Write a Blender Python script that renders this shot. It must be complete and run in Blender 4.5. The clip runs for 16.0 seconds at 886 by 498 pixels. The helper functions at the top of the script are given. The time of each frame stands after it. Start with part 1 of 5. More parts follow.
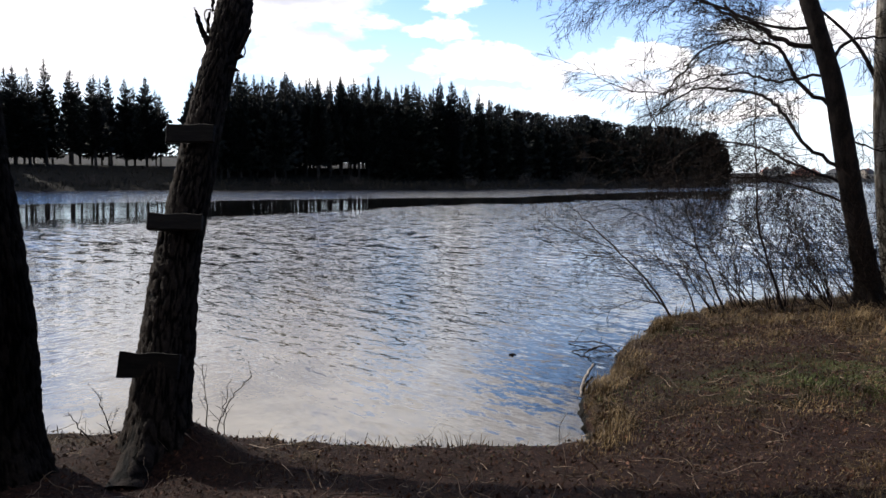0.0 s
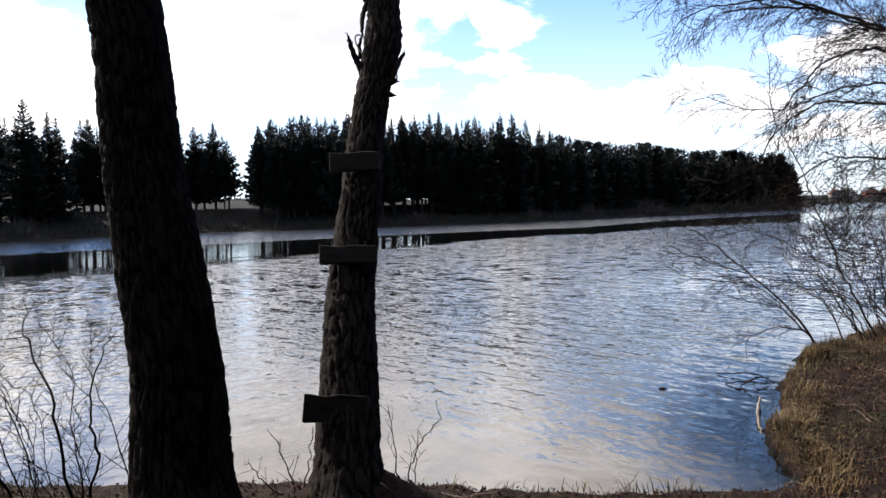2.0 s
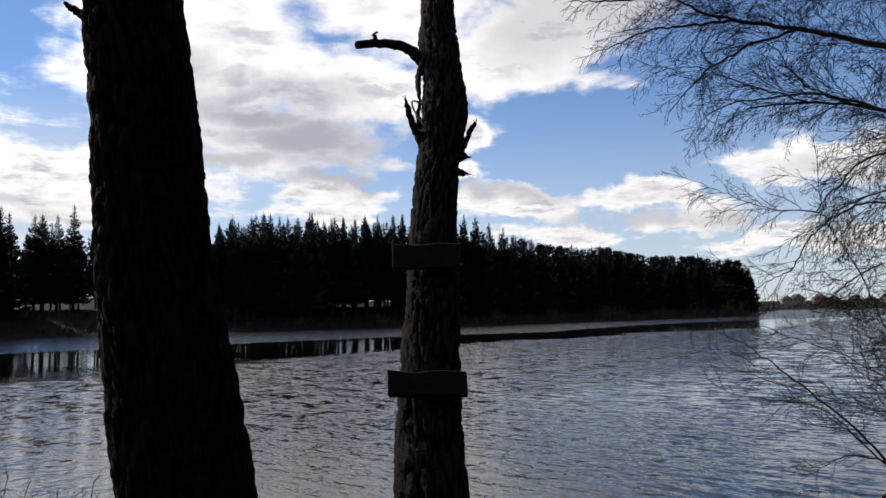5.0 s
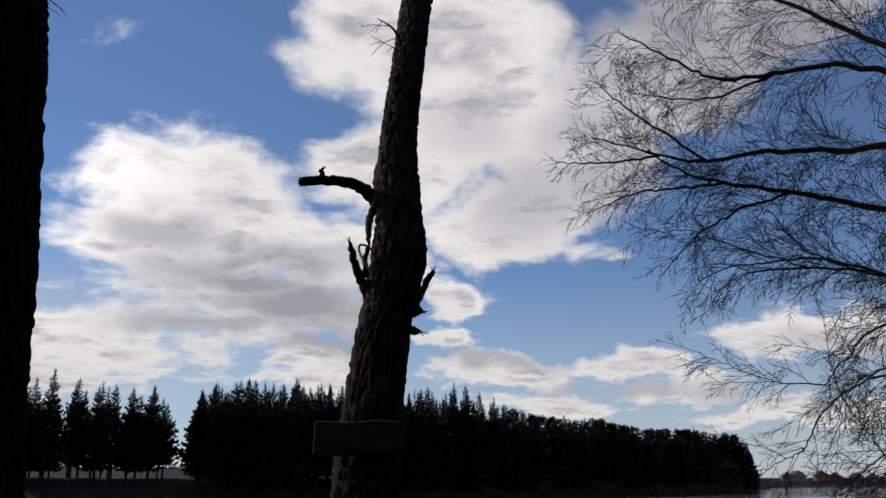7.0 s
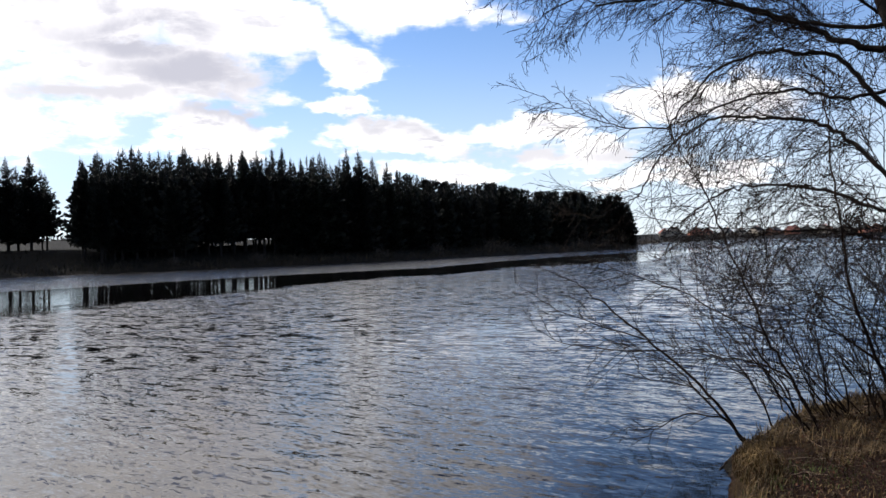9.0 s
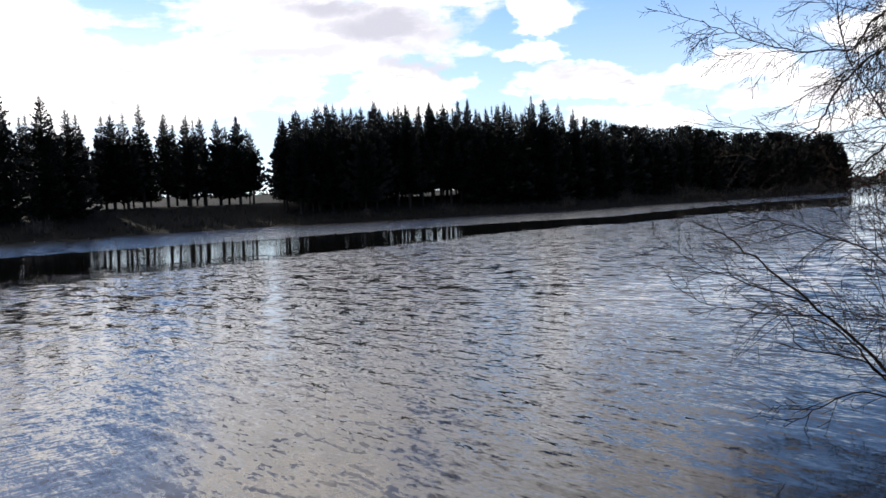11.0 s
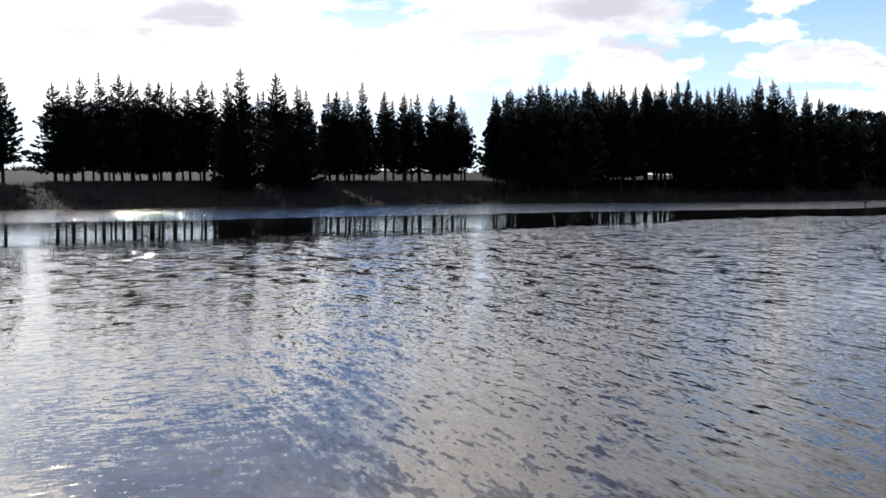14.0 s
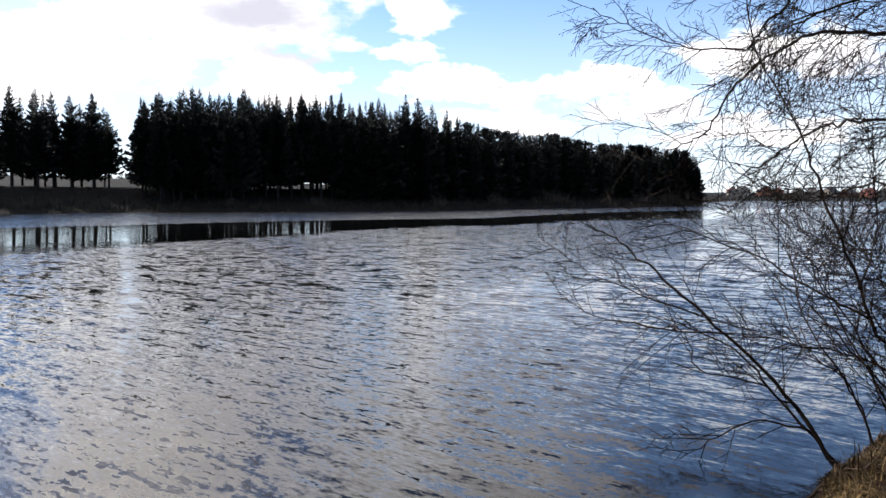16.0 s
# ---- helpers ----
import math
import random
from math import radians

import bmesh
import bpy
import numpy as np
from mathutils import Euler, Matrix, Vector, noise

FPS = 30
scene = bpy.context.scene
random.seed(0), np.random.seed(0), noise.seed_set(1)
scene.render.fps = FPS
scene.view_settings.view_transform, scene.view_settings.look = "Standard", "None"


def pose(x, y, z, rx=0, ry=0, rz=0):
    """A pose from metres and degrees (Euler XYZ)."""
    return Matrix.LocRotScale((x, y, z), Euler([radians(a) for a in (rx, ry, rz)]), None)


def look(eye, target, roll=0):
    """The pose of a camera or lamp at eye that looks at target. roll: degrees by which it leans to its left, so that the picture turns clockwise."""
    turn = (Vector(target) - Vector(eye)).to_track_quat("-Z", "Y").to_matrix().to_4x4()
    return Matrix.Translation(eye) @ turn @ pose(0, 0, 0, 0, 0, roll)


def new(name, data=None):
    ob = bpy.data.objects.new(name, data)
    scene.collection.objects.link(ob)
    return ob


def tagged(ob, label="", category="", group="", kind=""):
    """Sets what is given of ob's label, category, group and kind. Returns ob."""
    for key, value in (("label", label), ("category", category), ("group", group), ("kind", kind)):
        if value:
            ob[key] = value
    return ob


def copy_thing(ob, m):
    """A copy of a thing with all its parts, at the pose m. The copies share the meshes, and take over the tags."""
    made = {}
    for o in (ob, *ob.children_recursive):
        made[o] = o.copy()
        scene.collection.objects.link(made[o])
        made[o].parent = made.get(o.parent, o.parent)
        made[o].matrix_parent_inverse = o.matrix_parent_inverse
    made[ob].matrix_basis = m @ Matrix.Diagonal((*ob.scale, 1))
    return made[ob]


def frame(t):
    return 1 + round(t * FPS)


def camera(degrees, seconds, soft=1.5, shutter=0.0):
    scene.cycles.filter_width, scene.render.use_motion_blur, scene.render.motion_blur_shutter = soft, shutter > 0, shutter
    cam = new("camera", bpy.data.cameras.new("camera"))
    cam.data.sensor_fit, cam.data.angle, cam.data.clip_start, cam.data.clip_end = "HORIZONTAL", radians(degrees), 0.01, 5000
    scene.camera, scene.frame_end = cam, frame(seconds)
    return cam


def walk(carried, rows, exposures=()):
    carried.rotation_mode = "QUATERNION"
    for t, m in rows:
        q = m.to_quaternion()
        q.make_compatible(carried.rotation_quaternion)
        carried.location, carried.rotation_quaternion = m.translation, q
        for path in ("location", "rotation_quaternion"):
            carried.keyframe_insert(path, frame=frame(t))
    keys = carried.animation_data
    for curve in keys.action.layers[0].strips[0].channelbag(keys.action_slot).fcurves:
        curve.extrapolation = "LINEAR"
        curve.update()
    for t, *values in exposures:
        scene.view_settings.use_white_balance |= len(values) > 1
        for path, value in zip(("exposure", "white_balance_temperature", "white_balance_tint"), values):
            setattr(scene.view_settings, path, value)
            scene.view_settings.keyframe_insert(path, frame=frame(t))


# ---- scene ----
cam = camera(56.5, 16.0)
PATH = [
    (0, (1.094, 0.166, 1.834), (1.107, 2.158, 1.658), 0.4),
    (0.5, (0.991, 0.252, 1.844), (0.942, 2.243, 1.666), 0.1),
    (1, (0.715, 0.296, 1.818), (0.638, 2.289, 1.674), -0.6),
    (1.5, (0.493, 0.365, 1.813), (0.387, 2.357, 1.677), -1.1),
    (2, (0.303, 0.527, 1.777), (0.173, 2.521, 1.685), -1.6),
    (2.5, (0.095, 0.725, 1.777), (-0.021, 2.72, 1.693), -1.7),
    (3, (-0.144, 0.917, 1.764), (-0.238, 2.914, 1.696), -1.5),
    (3.2, (-0.196, 0.987, 1.763), (-0.283, 2.983, 1.689), -1.4),
    (5.3, (-0.483, 1.949, 1.844), (-0.48, 3.941, 2.027), -1.0),
    (5.5, (-0.476, 2.02, 1.845), (-0.456, 4.01, 2.044), -0.9),
    (6, (-0.376, 2.248, 1.883), (-0.361, 4.218, 2.226), -0.2),
    (6.5, (-0.295, 2.444, 1.924), (-0.292, 4.372, 2.454), 0.2),
    (7, (-0.288, 2.716, 1.943), (-0.286, 4.639, 2.494), -0.3),
    (7.5, (-0.135, 3.037, 1.88), (-0.094, 5.009, 2.214), -1.1),
    (8, (0.17, 3.322, 1.858), (0.335, 5.309, 2.016), -1.7),
    (8.2, (0.27, 3.39, 1.844), (0.507, 5.372, 1.957), -2.0),
    (10.3, (1.248, 4.401, 1.796), (1.466, 6.388, 1.711), -2.2),
    (10.5, (1.272, 4.473, 1.809), (1.444, 6.463, 1.714), -2.4),
    (10.6, (1.288, 4.494, 1.811), (1.403, 6.488, 1.707), -2.2),
    (11, (1.392, 4.457, 1.793), (1.163, 6.441, 1.681), -2.8),
    (11.5, (1.588, 4.471, 1.726), (1.068, 6.398, 1.6), -2.6),
    (12, (1.744, 4.572, 1.662), (1.079, 6.453, 1.529), -2.7),
    (12.5, (1.828, 4.632, 1.613), (1.094, 6.488, 1.482), -2.2),
    (13, (1.803, 4.696, 1.586), (1.019, 6.531, 1.452), -0.7),
    (13.5, (1.727, 4.756, 1.574), (0.929, 6.584, 1.433), -0.5),
    (14, (1.662, 4.833, 1.583), (0.946, 6.695, 1.441), -0.4),
    (14.5, (1.673, 4.968, 1.608), (1.222, 6.912, 1.471), -0.4),
    (15, (1.738, 5.17, 1.64), (1.467, 7.146, 1.496), -0.3),
    (15.5, (1.682, 5.381, 1.674), (1.608, 7.374, 1.533), -0.2),
    (16, (1.38, 5.5, 1.715), (1.468, 7.494, 1.59), 0.1),
]
walk(cam, [(t, look(eye, target, roll)) for t, eye, target, roll in PATH],
     [(0, 1.1), (1.5, 1.3), (3.2, 1.3), (5.3, 0.0), (6, -0.17), (6.6, -0.15), (7.3, -0.35), (7.6, -0.35), (8.2, 0.28), (9.2, 0.75), (10.3, 1.0), (11.5, 0.8), (13, 0.72), (14.5, 0.95), (16, 1.03)])

CLOUD = 10.2                         # brightness of sunlit cloud, before the sky's strength of 0.1
SKY_TINT = (0.68, 0.79, 0.96)
WATER_DEEP, WATER_MURK_SHEEN = (0.003, 0.003, 0.003), (0.165, 0.143, 0.112)
RIPPLE = (0.22, 0.38, 0.37, 0.024)      # slopes of fine, short and longer ripples, and the bias far out
GUST, PEAKED = 0.27, 2.8              # slope of the wider wavelets, and how steep their fronts are
WAVE = 0.0024

# ---- world and sun ----
SUN_AZ, SUN_EL = -52.0, 34.0          # degrees, azimuth clockwise from +y


def node(tree, kind, **values):
    n = tree.nodes.new(kind)
    for key, value in values.items():
        if key == "op":
            n.operation = value
        elif key.startswith("i"):
            n.inputs[int(key[1:])].default_value = value
    return n


def link(tree, a, b):
    tree.links.new(a, b)


def calc(tree, op, a, b=None, c=None, clamp=False):
    n = tree.nodes.new("ShaderNodeMath")
    n.operation, n.use_clamp = op, clamp
    for slot, v in zip(n.inputs, (a, b, c)):
        if v is None:
            continue
        if isinstance(v, (int, float)):
            slot.default_value = v
        else:
            tree.links.new(v, slot)
    return n.outputs[0]


def vec(tree, op, a, b=None):
    n = tree.nodes.new("ShaderNodeVectorMath")
    n.operation = op
    for slot, v in zip(n.inputs, (a, b)):
        if v is None:
            continue
        if isinstance(v, (tuple, list)):
            slot.default_value = v
        else:
            tree.links.new(v, slot)
    return n.outputs["Value"] if op in ("LENGTH", "DOT_PRODUCT") else n.outputs["Vector"]


def ramp(tree, x, lo, hi, a=0.0, b=1.0, smooth=True):
    n = tree.nodes.new("ShaderNodeMapRange")
    n.interpolation_type = "SMOOTHSTEP" if smooth else "LINEAR"
    tree.links.new(x, n.inputs["Value"])
    for key, v in zip(("From Min", "From Max", "To Min", "To Max"), (lo, hi, a, b)):
        n.inputs[key].default_value = v
    return n.outputs["Result"]


def blend(tree, f, a, b):
    n = tree.nodes.new("ShaderNodeMix")
    n.data_type = "RGBA"
    for slot, v in ((n.inputs[0], f), (n.inputs[6], a), (n.inputs[7], b)):
        if isinstance(v, (int, float)):
            slot.default_value = v
        elif isinstance(v, (tuple, list)):
            slot.default_value = (*v, 1)
        else:
            tree.links.new(v, slot)
    return n.outputs[2]


def noise_tex(tree, vector, scale, detail=4, rough=0.55, color=False, distort=0.0):
    n = tree.nodes.new("ShaderNodeTexNoise")
    n.inputs["Scale"].default_value, n.inputs["Detail"].default_value = scale, detail
    n.inputs["Roughness"].default_value, n.inputs["Distortion"].default_value = rough, distort
    if vector is not None:
        tree.links.new(vector, n.inputs["Vector"])
    return n.outputs["Color" if color else "Fac"]


# clouds: azimuth, elevation, half width, half height (degrees), weight
CLOUDS = (
    (-18.5, 19.5, 8.5, 5.2, 1.0), (-17, 16, 11.0, 4.2, 1.0), (-12, 11.5, 10.0, 3.4, 1.0), (-22, 15.5, 4.5, 2.6, 0.9),
    (2, 28, 10.0, 9.5, 1.0), (9, 23.5, 8.5, 7.5, 1.0), (-6, 32, 7.0, 6.0, 0.9), (5, 18, 8.5, 3.4, 1.0), (11.5, 15.8, 4.5, 1.4, 0.6), (17, 27, 9.0, 6.0, 0.95), (27, 30, 9.0, 4.5, 0.8),
    (1, 12.3, 3.2, 1.9, 0.9), (0.8, 9.3, 3.0, 1.1, 0.85), (5.2, 7.3, 6.8, 1.6, 1.0), (13.2, 8.0, 4.2, 1.25, 0.95), (16.8, 6.2, 4.8, 1.1, 0.95), (8.3, 5.2, 6.0, 1.0, 0.9), (22, 4.4, 8.0, 1.0, 0.8),
    (25, 9.2, 7.0, 2.0, 0.95), (-8, 7.6, 5.5, 1.7, 0.9),
    (-40, 9.5, 17.0, 6.0, 1.0), (-26, 8.6, 12.0, 3.4, 0.95), (-62, 22, 18.0, 12.0, 1.0), (-8, 14.5, 9.0, 3.0, 0.95), (-3, 21, 8.0, 5.0, 0.95), 
)
# darker undersides of the clouds
BASES = (
    (-13, 14.0, 8.5, 2.2, 1.0), (-20, 16.5, 5.0, 1.6, 0.7), (-8, 10.3, 6.0, 1.1, 0.8), (7, 19.5, 6.0, 4.0, 0.6),
    (2, 24, 5.0, 3.0, 0.4), (13, 22, 8.0, 6.0, 0.75), (22, 25, 8.0, 5.0, 0.9), (17, 29, 9.0, 5.0, 1.0), (27, 29, 10.0, 5.0, 1.0), (-38, 11.4, 7.5, 1.9, 1.0), (-28.5, 7.7, 3.6, 0.5, 0.6), (-10, 11.8, 9.5, 2.1, 1.0), (-16, 10.2, 7.0, 1.1, 0.8),
    (-6.5, 9.0, 6.0, 1.1, 0.9), (26, 27, 9.0, 4.0, 0.6), (12, 6.3, 6.0, 0.8, 0.7), (4, 8.0, 6.0, 0.9, 0.8), (20, 6.0, 6.0, 0.8, 0.7), (28, 8.6, 7.0, 1.2, 0.7), (-49, 9.6, 2.0, 0.4, 0.5),
)

world = bpy.data.worlds.new("sky")
world.use_nodes = True
scene.world = world
wt = world.node_tree
wt.nodes.clear()
sky = wt.nodes.new("ShaderNodeTexSky")
sky.sky_type, sky.sun_disc = "NISHITA", False
sky.sun_elevation, sky.sun_rotation = radians(SUN_EL), radians(SUN_AZ % 360)
sky.air_density, sky.dust_density, sky.ozone_density = 1.0, 0.0, 4.0
ray = wt.nodes.new("ShaderNodeTexCoord").outputs["Generated"]
ray = vec(wt, "NORMALIZE", ray)
sep = wt.nodes.new("ShaderNodeSeparateXYZ")
link(wt, ray, sep.inputs[0])
az = calc(wt, "MULTIPLY", calc(wt, "ARCTAN2", sep.outputs[0], sep.outputs[1]), 57.2958)
el = calc(wt, "MULTIPLY", calc(wt, "ARCSINE", sep.outputs[2]), 57.2958)
comb = wt.nodes.new("ShaderNodeCombineXYZ")
link(wt, az, comb.inputs[0])
link(wt, el, comb.inputs[1])
# a flat cloud deck seen from below: the pattern crowds together towards the horizon
deck_z = calc(wt, "ADD", calc(wt, "MAXIMUM", sep.outputs[2], 0.0), 0.10)
deck = wt.nodes.new("ShaderNodeCombineXYZ")
link(wt, calc(wt, "DIVIDE", sep.outputs[0], deck_z), deck.inputs[0])
link(wt, calc(wt, "DIVIDE", sep.outputs[1], deck_z), deck.inputs[1])
puff = noise_tex(wt, deck.outputs[0], 2.6, 9, 0.6, distort=0.25)
wide = noise_tex(wt, deck.outputs[0], 0.55, 3, 0.5)
warp = noise_tex(wt, ray, 9.0, 5, 0.6, color=True)
warp = vec(wt, "MULTIPLY", vec(wt, "SUBTRACT", warp, (0.5, 0.5, 0.5)), (9.0, 5.0, 0.0))
spot = vec(wt, "ADD", comb.outputs[0], warp)


def field(rows):
    best = None
    for a, e, ra, re, w in rows:
        off = vec(wt, "MULTIPLY", vec(wt, "SUBTRACT", spot, (a, e, 0)), (1 / ra, 1 / re, 0))
        v = ramp(wt, vec(wt, "LENGTH", off), 1.35, 0.25, 0.0, w)
        best = v if best is None else calc(wt, "MAXIMUM", best, v)
    return best


inside = ramp(wt, calc(wt, "ABSOLUTE", az), 52.0, 75.0, 0.0, 1.0)
loose = calc(wt, "MULTIPLY", ramp(wt, wide, 0.62, 0.76), inside)          # clouds over the rest of the sky
# unseen high cloud to the west, added to brighten the near water's reflections
high = calc(wt, "MULTIPLY", calc(wt, "MULTIPLY", ramp(wt, el, 33.0, 42.0), ramp(wt, az, 8.0, -8.0)), ramp(wt, wide, 0.33, 0.55))
body_mask = calc(wt, "MAXIMUM", field(CLOUDS), calc(wt, "MAXIMUM", loose, high))
shred = noise_tex(wt, vec(wt, "MULTIPLY", comb.outputs[0], (0.42, 0.95, 0)), 1.0, 7, 0.62)      # ragged rims of the low clouds
shred = calc(wt, "MULTIPLY", calc(wt, "SUBTRACT", shred, 0.5), ramp(wt, el, 16.0, 9.0, 0.0, 1.3))
dens = calc(wt, "ADD", calc(wt, "ADD", body_mask, calc(wt, "MULTIPLY", shred, ramp(wt, body_mask, 0.02, 0.3))), calc(wt, "MULTIPLY", calc(wt, "SUBTRACT", puff, 0.5), 1.9))
cover = ramp(wt, dens, 0.20, 0.74)
thick = calc(wt, "MULTIPLY", field(BASES), ramp(wt, puff, 0.2, 0.52))
lump = noise_tex(wt, deck.outputs[0], 4.6, 8, 0.62)
thick = calc(wt, "MAXIMUM", thick, calc(wt, "MULTIPLY", calc(wt, "MULTIPLY", ramp(wt, dens, 0.65, 1.35), ramp(wt, lump, 0.40, 0.58)), 0.9))
streaks = noise_tex(wt, vec(wt, "MULTIPLY", comb.outputs[0], (0.09, 0.30, 0)), 1.0, 6, 0.6)
thick = calc(wt, "MAXIMUM", thick, calc(wt, "MULTIPLY", calc(wt, "MULTIPLY", ramp(wt, dens, 0.5, 0.95), ramp(wt, streaks, 0.50, 0.66)), 0.8))
sunward = vec(wt, "DOT_PRODUCT", ray, (
    math.sin(radians(SUN_AZ)) * math.cos(radians(SUN_EL)), math.cos(radians(SUN_AZ)) * math.cos(radians(SUN_EL)), math.sin(radians(SUN_EL))))
glare = ramp(wt, sunward, 0.80, 1.0, 0.0, 1.0)
white = blend(wt, glare, (CLOUD * 1.0, CLOUD * 0.965, CLOUD * 0.95), (CLOUD * 2.0, CLOUD * 1.92, CLOUD * 1.84))
white = vec(wt, "SCALE", white)                            # cloud low over the horizon is dimmed by the air before it
link(wt, ramp(wt, el, 4.0, 15.0, 0.88, 1.0), white.node.inputs["Scale"])
cloud = blend(wt, calc(wt, "MULTIPLY", thick, 0.95), white, (CLOUD * 0.36, CLOUD * 0.355, CLOUD * 0.405))
# pale haze low over the horizon, and thin bright veils towards the sun
haze = calc(wt, "MAXIMUM", ramp(wt, el, 16.0, -1.0, 0.06, 0.72), calc(wt, "MULTIPLY", ramp(wt, sunward, 0.50, 0.88, 0.0, 0.85), ramp(wt, el, 17.0, 8.0)))
air = blend(wt, haze, vec(wt, "MULTIPLY", sky.outputs[0], SKY_TINT), (CLOUD * 0.57, CLOUD * 0.615, CLOUD * 0.69))
back = wt.nodes.new("ShaderNodeBackground")
link(wt, blend(wt, calc(wt, "MULTIPLY", cover, 0.96), air, cloud), back.inputs[0])
back.inputs[1].default_value = 0.1
out = wt.nodes.new("ShaderNodeOutputWorld")
link(wt, back.outputs[0], out.inputs[0])

sun = new("sun", bpy.data.lights.new("sun", "SUN"))
sun.data.energy, sun.data.angle, sun.data.color = 2.9, radians(0.8), (1.0, 0.94, 0.85)
reach = Vector((math.sin(radians(SUN_AZ)) * math.cos(radians(SUN_EL)), math.cos(radians(SUN_AZ)) * math.cos(radians(SUN_EL)), math.sin(radians(SUN_EL))))
sun.matrix_basis = look(reach * 50, (0, 0, 0))


# ---- materials ----
def material(name, rough=0.8, spec=0.3):
    m = bpy.data.materials.new(name)
    m.use_nodes = True
    t = m.node_tree
    b = t.nodes["Principled BSDF"]
    b.inputs["Roughness"].default_value = rough
    b.inputs["Specular IOR Level"].default_value = spec
    return m, t, b


def place_of(t, scale=(1, 1, 1), world_space=False):
    if world_space:
        p = t.nodes.new("ShaderNodeNewGeometry").outputs["Position"]
    else:
        p = t.nodes.new("ShaderNodeTexCoord").outputs["Object"]
    return vec(t, "MULTIPLY", p, scale)


def bump(t, b, height, strength=0.5, distance=0.02):
    n = t.nodes.new("ShaderNodeBump")
    n.inputs["Strength"].default_value, n.inputs["Distance"].default_value = strength, distance
    link(t, height, n.inputs["Height"])
    link(t, n.outputs[0], b.inputs["Normal"])


def speckled(name, dark, light, scale=6.0, stretch=(1, 1, 1), rough=0.85, spec=0.2, relief=0.4, distance=0.01, per="", world_space=False):
    """Two tones in two scales of noise; per: 'object' or 'island' adds a shift for each piece."""
    m, t, b = material(name, rough, spec)
    p = place_of(t, stretch, world_space)
    coarse, fine = noise_tex(t, p, scale, 4, 0.6), noise_tex(t, p, scale * 7, 5, 0.65)
    f = ramp(t, calc(t, "ADD", calc(t, "MULTIPLY", coarse, 0.6), calc(t, "MULTIPLY", fine, 0.4)), 0.33, 0.67)
    c = blend(t, f, dark, light)
    if per:
        r = t.nodes.new("ShaderNodeObjectInfo").outputs["Random"] if per == "object" else t.nodes.new("ShaderNodeNewGeometry").outputs["Random Per Island"]
        c = vec(t, "SCALE", c)
        link(t, ramp(t, r, 0, 1, 0.4, 1.6, False), c.node.inputs["Scale"])
    link(t, c, b.inputs["Base Color"])
    if relief:
        bump(t, b, fine, relief, distance)
    return m


def bark_material(name, ridge, furrow):
    """Ridges and cracks that follow the relief of the trunk, their light and shade put into the colour, with grain and
    random darker patches.
    """
    m, t, b = material(name, 0.95, 0.1)
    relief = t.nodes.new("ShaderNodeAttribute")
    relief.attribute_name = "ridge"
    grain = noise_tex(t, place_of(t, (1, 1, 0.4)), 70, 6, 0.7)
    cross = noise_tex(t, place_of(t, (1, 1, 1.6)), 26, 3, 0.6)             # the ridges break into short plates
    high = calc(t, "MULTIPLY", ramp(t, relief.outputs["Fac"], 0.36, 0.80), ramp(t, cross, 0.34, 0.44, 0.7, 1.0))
    # paler ridges and near-black cracks: lit crests and shaded creases painted into the colour
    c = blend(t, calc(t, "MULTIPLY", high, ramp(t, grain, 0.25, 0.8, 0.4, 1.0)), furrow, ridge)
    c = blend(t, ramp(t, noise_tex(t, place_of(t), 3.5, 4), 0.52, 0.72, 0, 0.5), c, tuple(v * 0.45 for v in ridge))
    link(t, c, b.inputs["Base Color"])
    bump(t, b, calc(t, "ADD", high, calc(t, "MULTIPLY", grain, 0.8)), 1.0, 0.014)
    return m


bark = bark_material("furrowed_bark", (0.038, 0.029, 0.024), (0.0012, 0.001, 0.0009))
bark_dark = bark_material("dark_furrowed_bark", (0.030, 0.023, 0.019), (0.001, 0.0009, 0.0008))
bark_pale = bark_material("pale_bark", (0.34, 0.31, 0.27), (0.09, 0.075, 0.06))
alder_bark = speckled("alder_bark", (0.006, 0.005, 0.0045), (0.030, 0.022, 0.018), 12, (1, 1, 0.4), relief=0.5, spec=0.1)
twig_bark = speckled("twig_bark", (0.006, 0.0046, 0.004), (0.028, 0.019, 0.015), 20, per="island", relief=0, spec=0.05)
sapling_bark = speckled("sapling_bark", (0.016, 0.011, 0.009), (0.045, 0.03, 0.023), 20, per="island", relief=0, spec=0.1)
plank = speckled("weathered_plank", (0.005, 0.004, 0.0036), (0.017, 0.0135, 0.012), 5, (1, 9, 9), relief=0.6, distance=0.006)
rope = speckled("old_rope", (0.08, 0.065, 0.05), (0.2, 0.17, 0.13), 60, relief=0.5)
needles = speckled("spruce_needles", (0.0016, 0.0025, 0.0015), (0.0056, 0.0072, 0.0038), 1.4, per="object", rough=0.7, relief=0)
spruce_bark = speckled("spruce_bark", (0.008, 0.006, 0.005), (0.026, 0.019, 0.015), 5, (1, 1, 0.3), relief=0)
grey_twigs = speckled("grey_brush", (0.022, 0.018, 0.014), (0.06, 0.048, 0.038), 2, per="island", relief=0)
far_sedge = speckled("far_sedge", (0.006, 0.005, 0.003), (0.032, 0.025, 0.014), 0.5, per="island", relief=0, world_space=True)
dead_wood = speckled("driftwood", (0.10, 0.08, 0.066), (0.26, 0.22, 0.185), 14, (1, 1, 0.3), relief=0.4)
straw = speckled("dry_grass_blades", (0.026, 0.016, 0.0075), (0.175, 0.116, 0.050), 3, per="island", relief=0, rough=0.7)
fresh = speckled("green_grass_blades", (0.025, 0.034, 0.008), (0.075, 0.095, 0.024), 3, per="island", relief=0, rough=0.7)
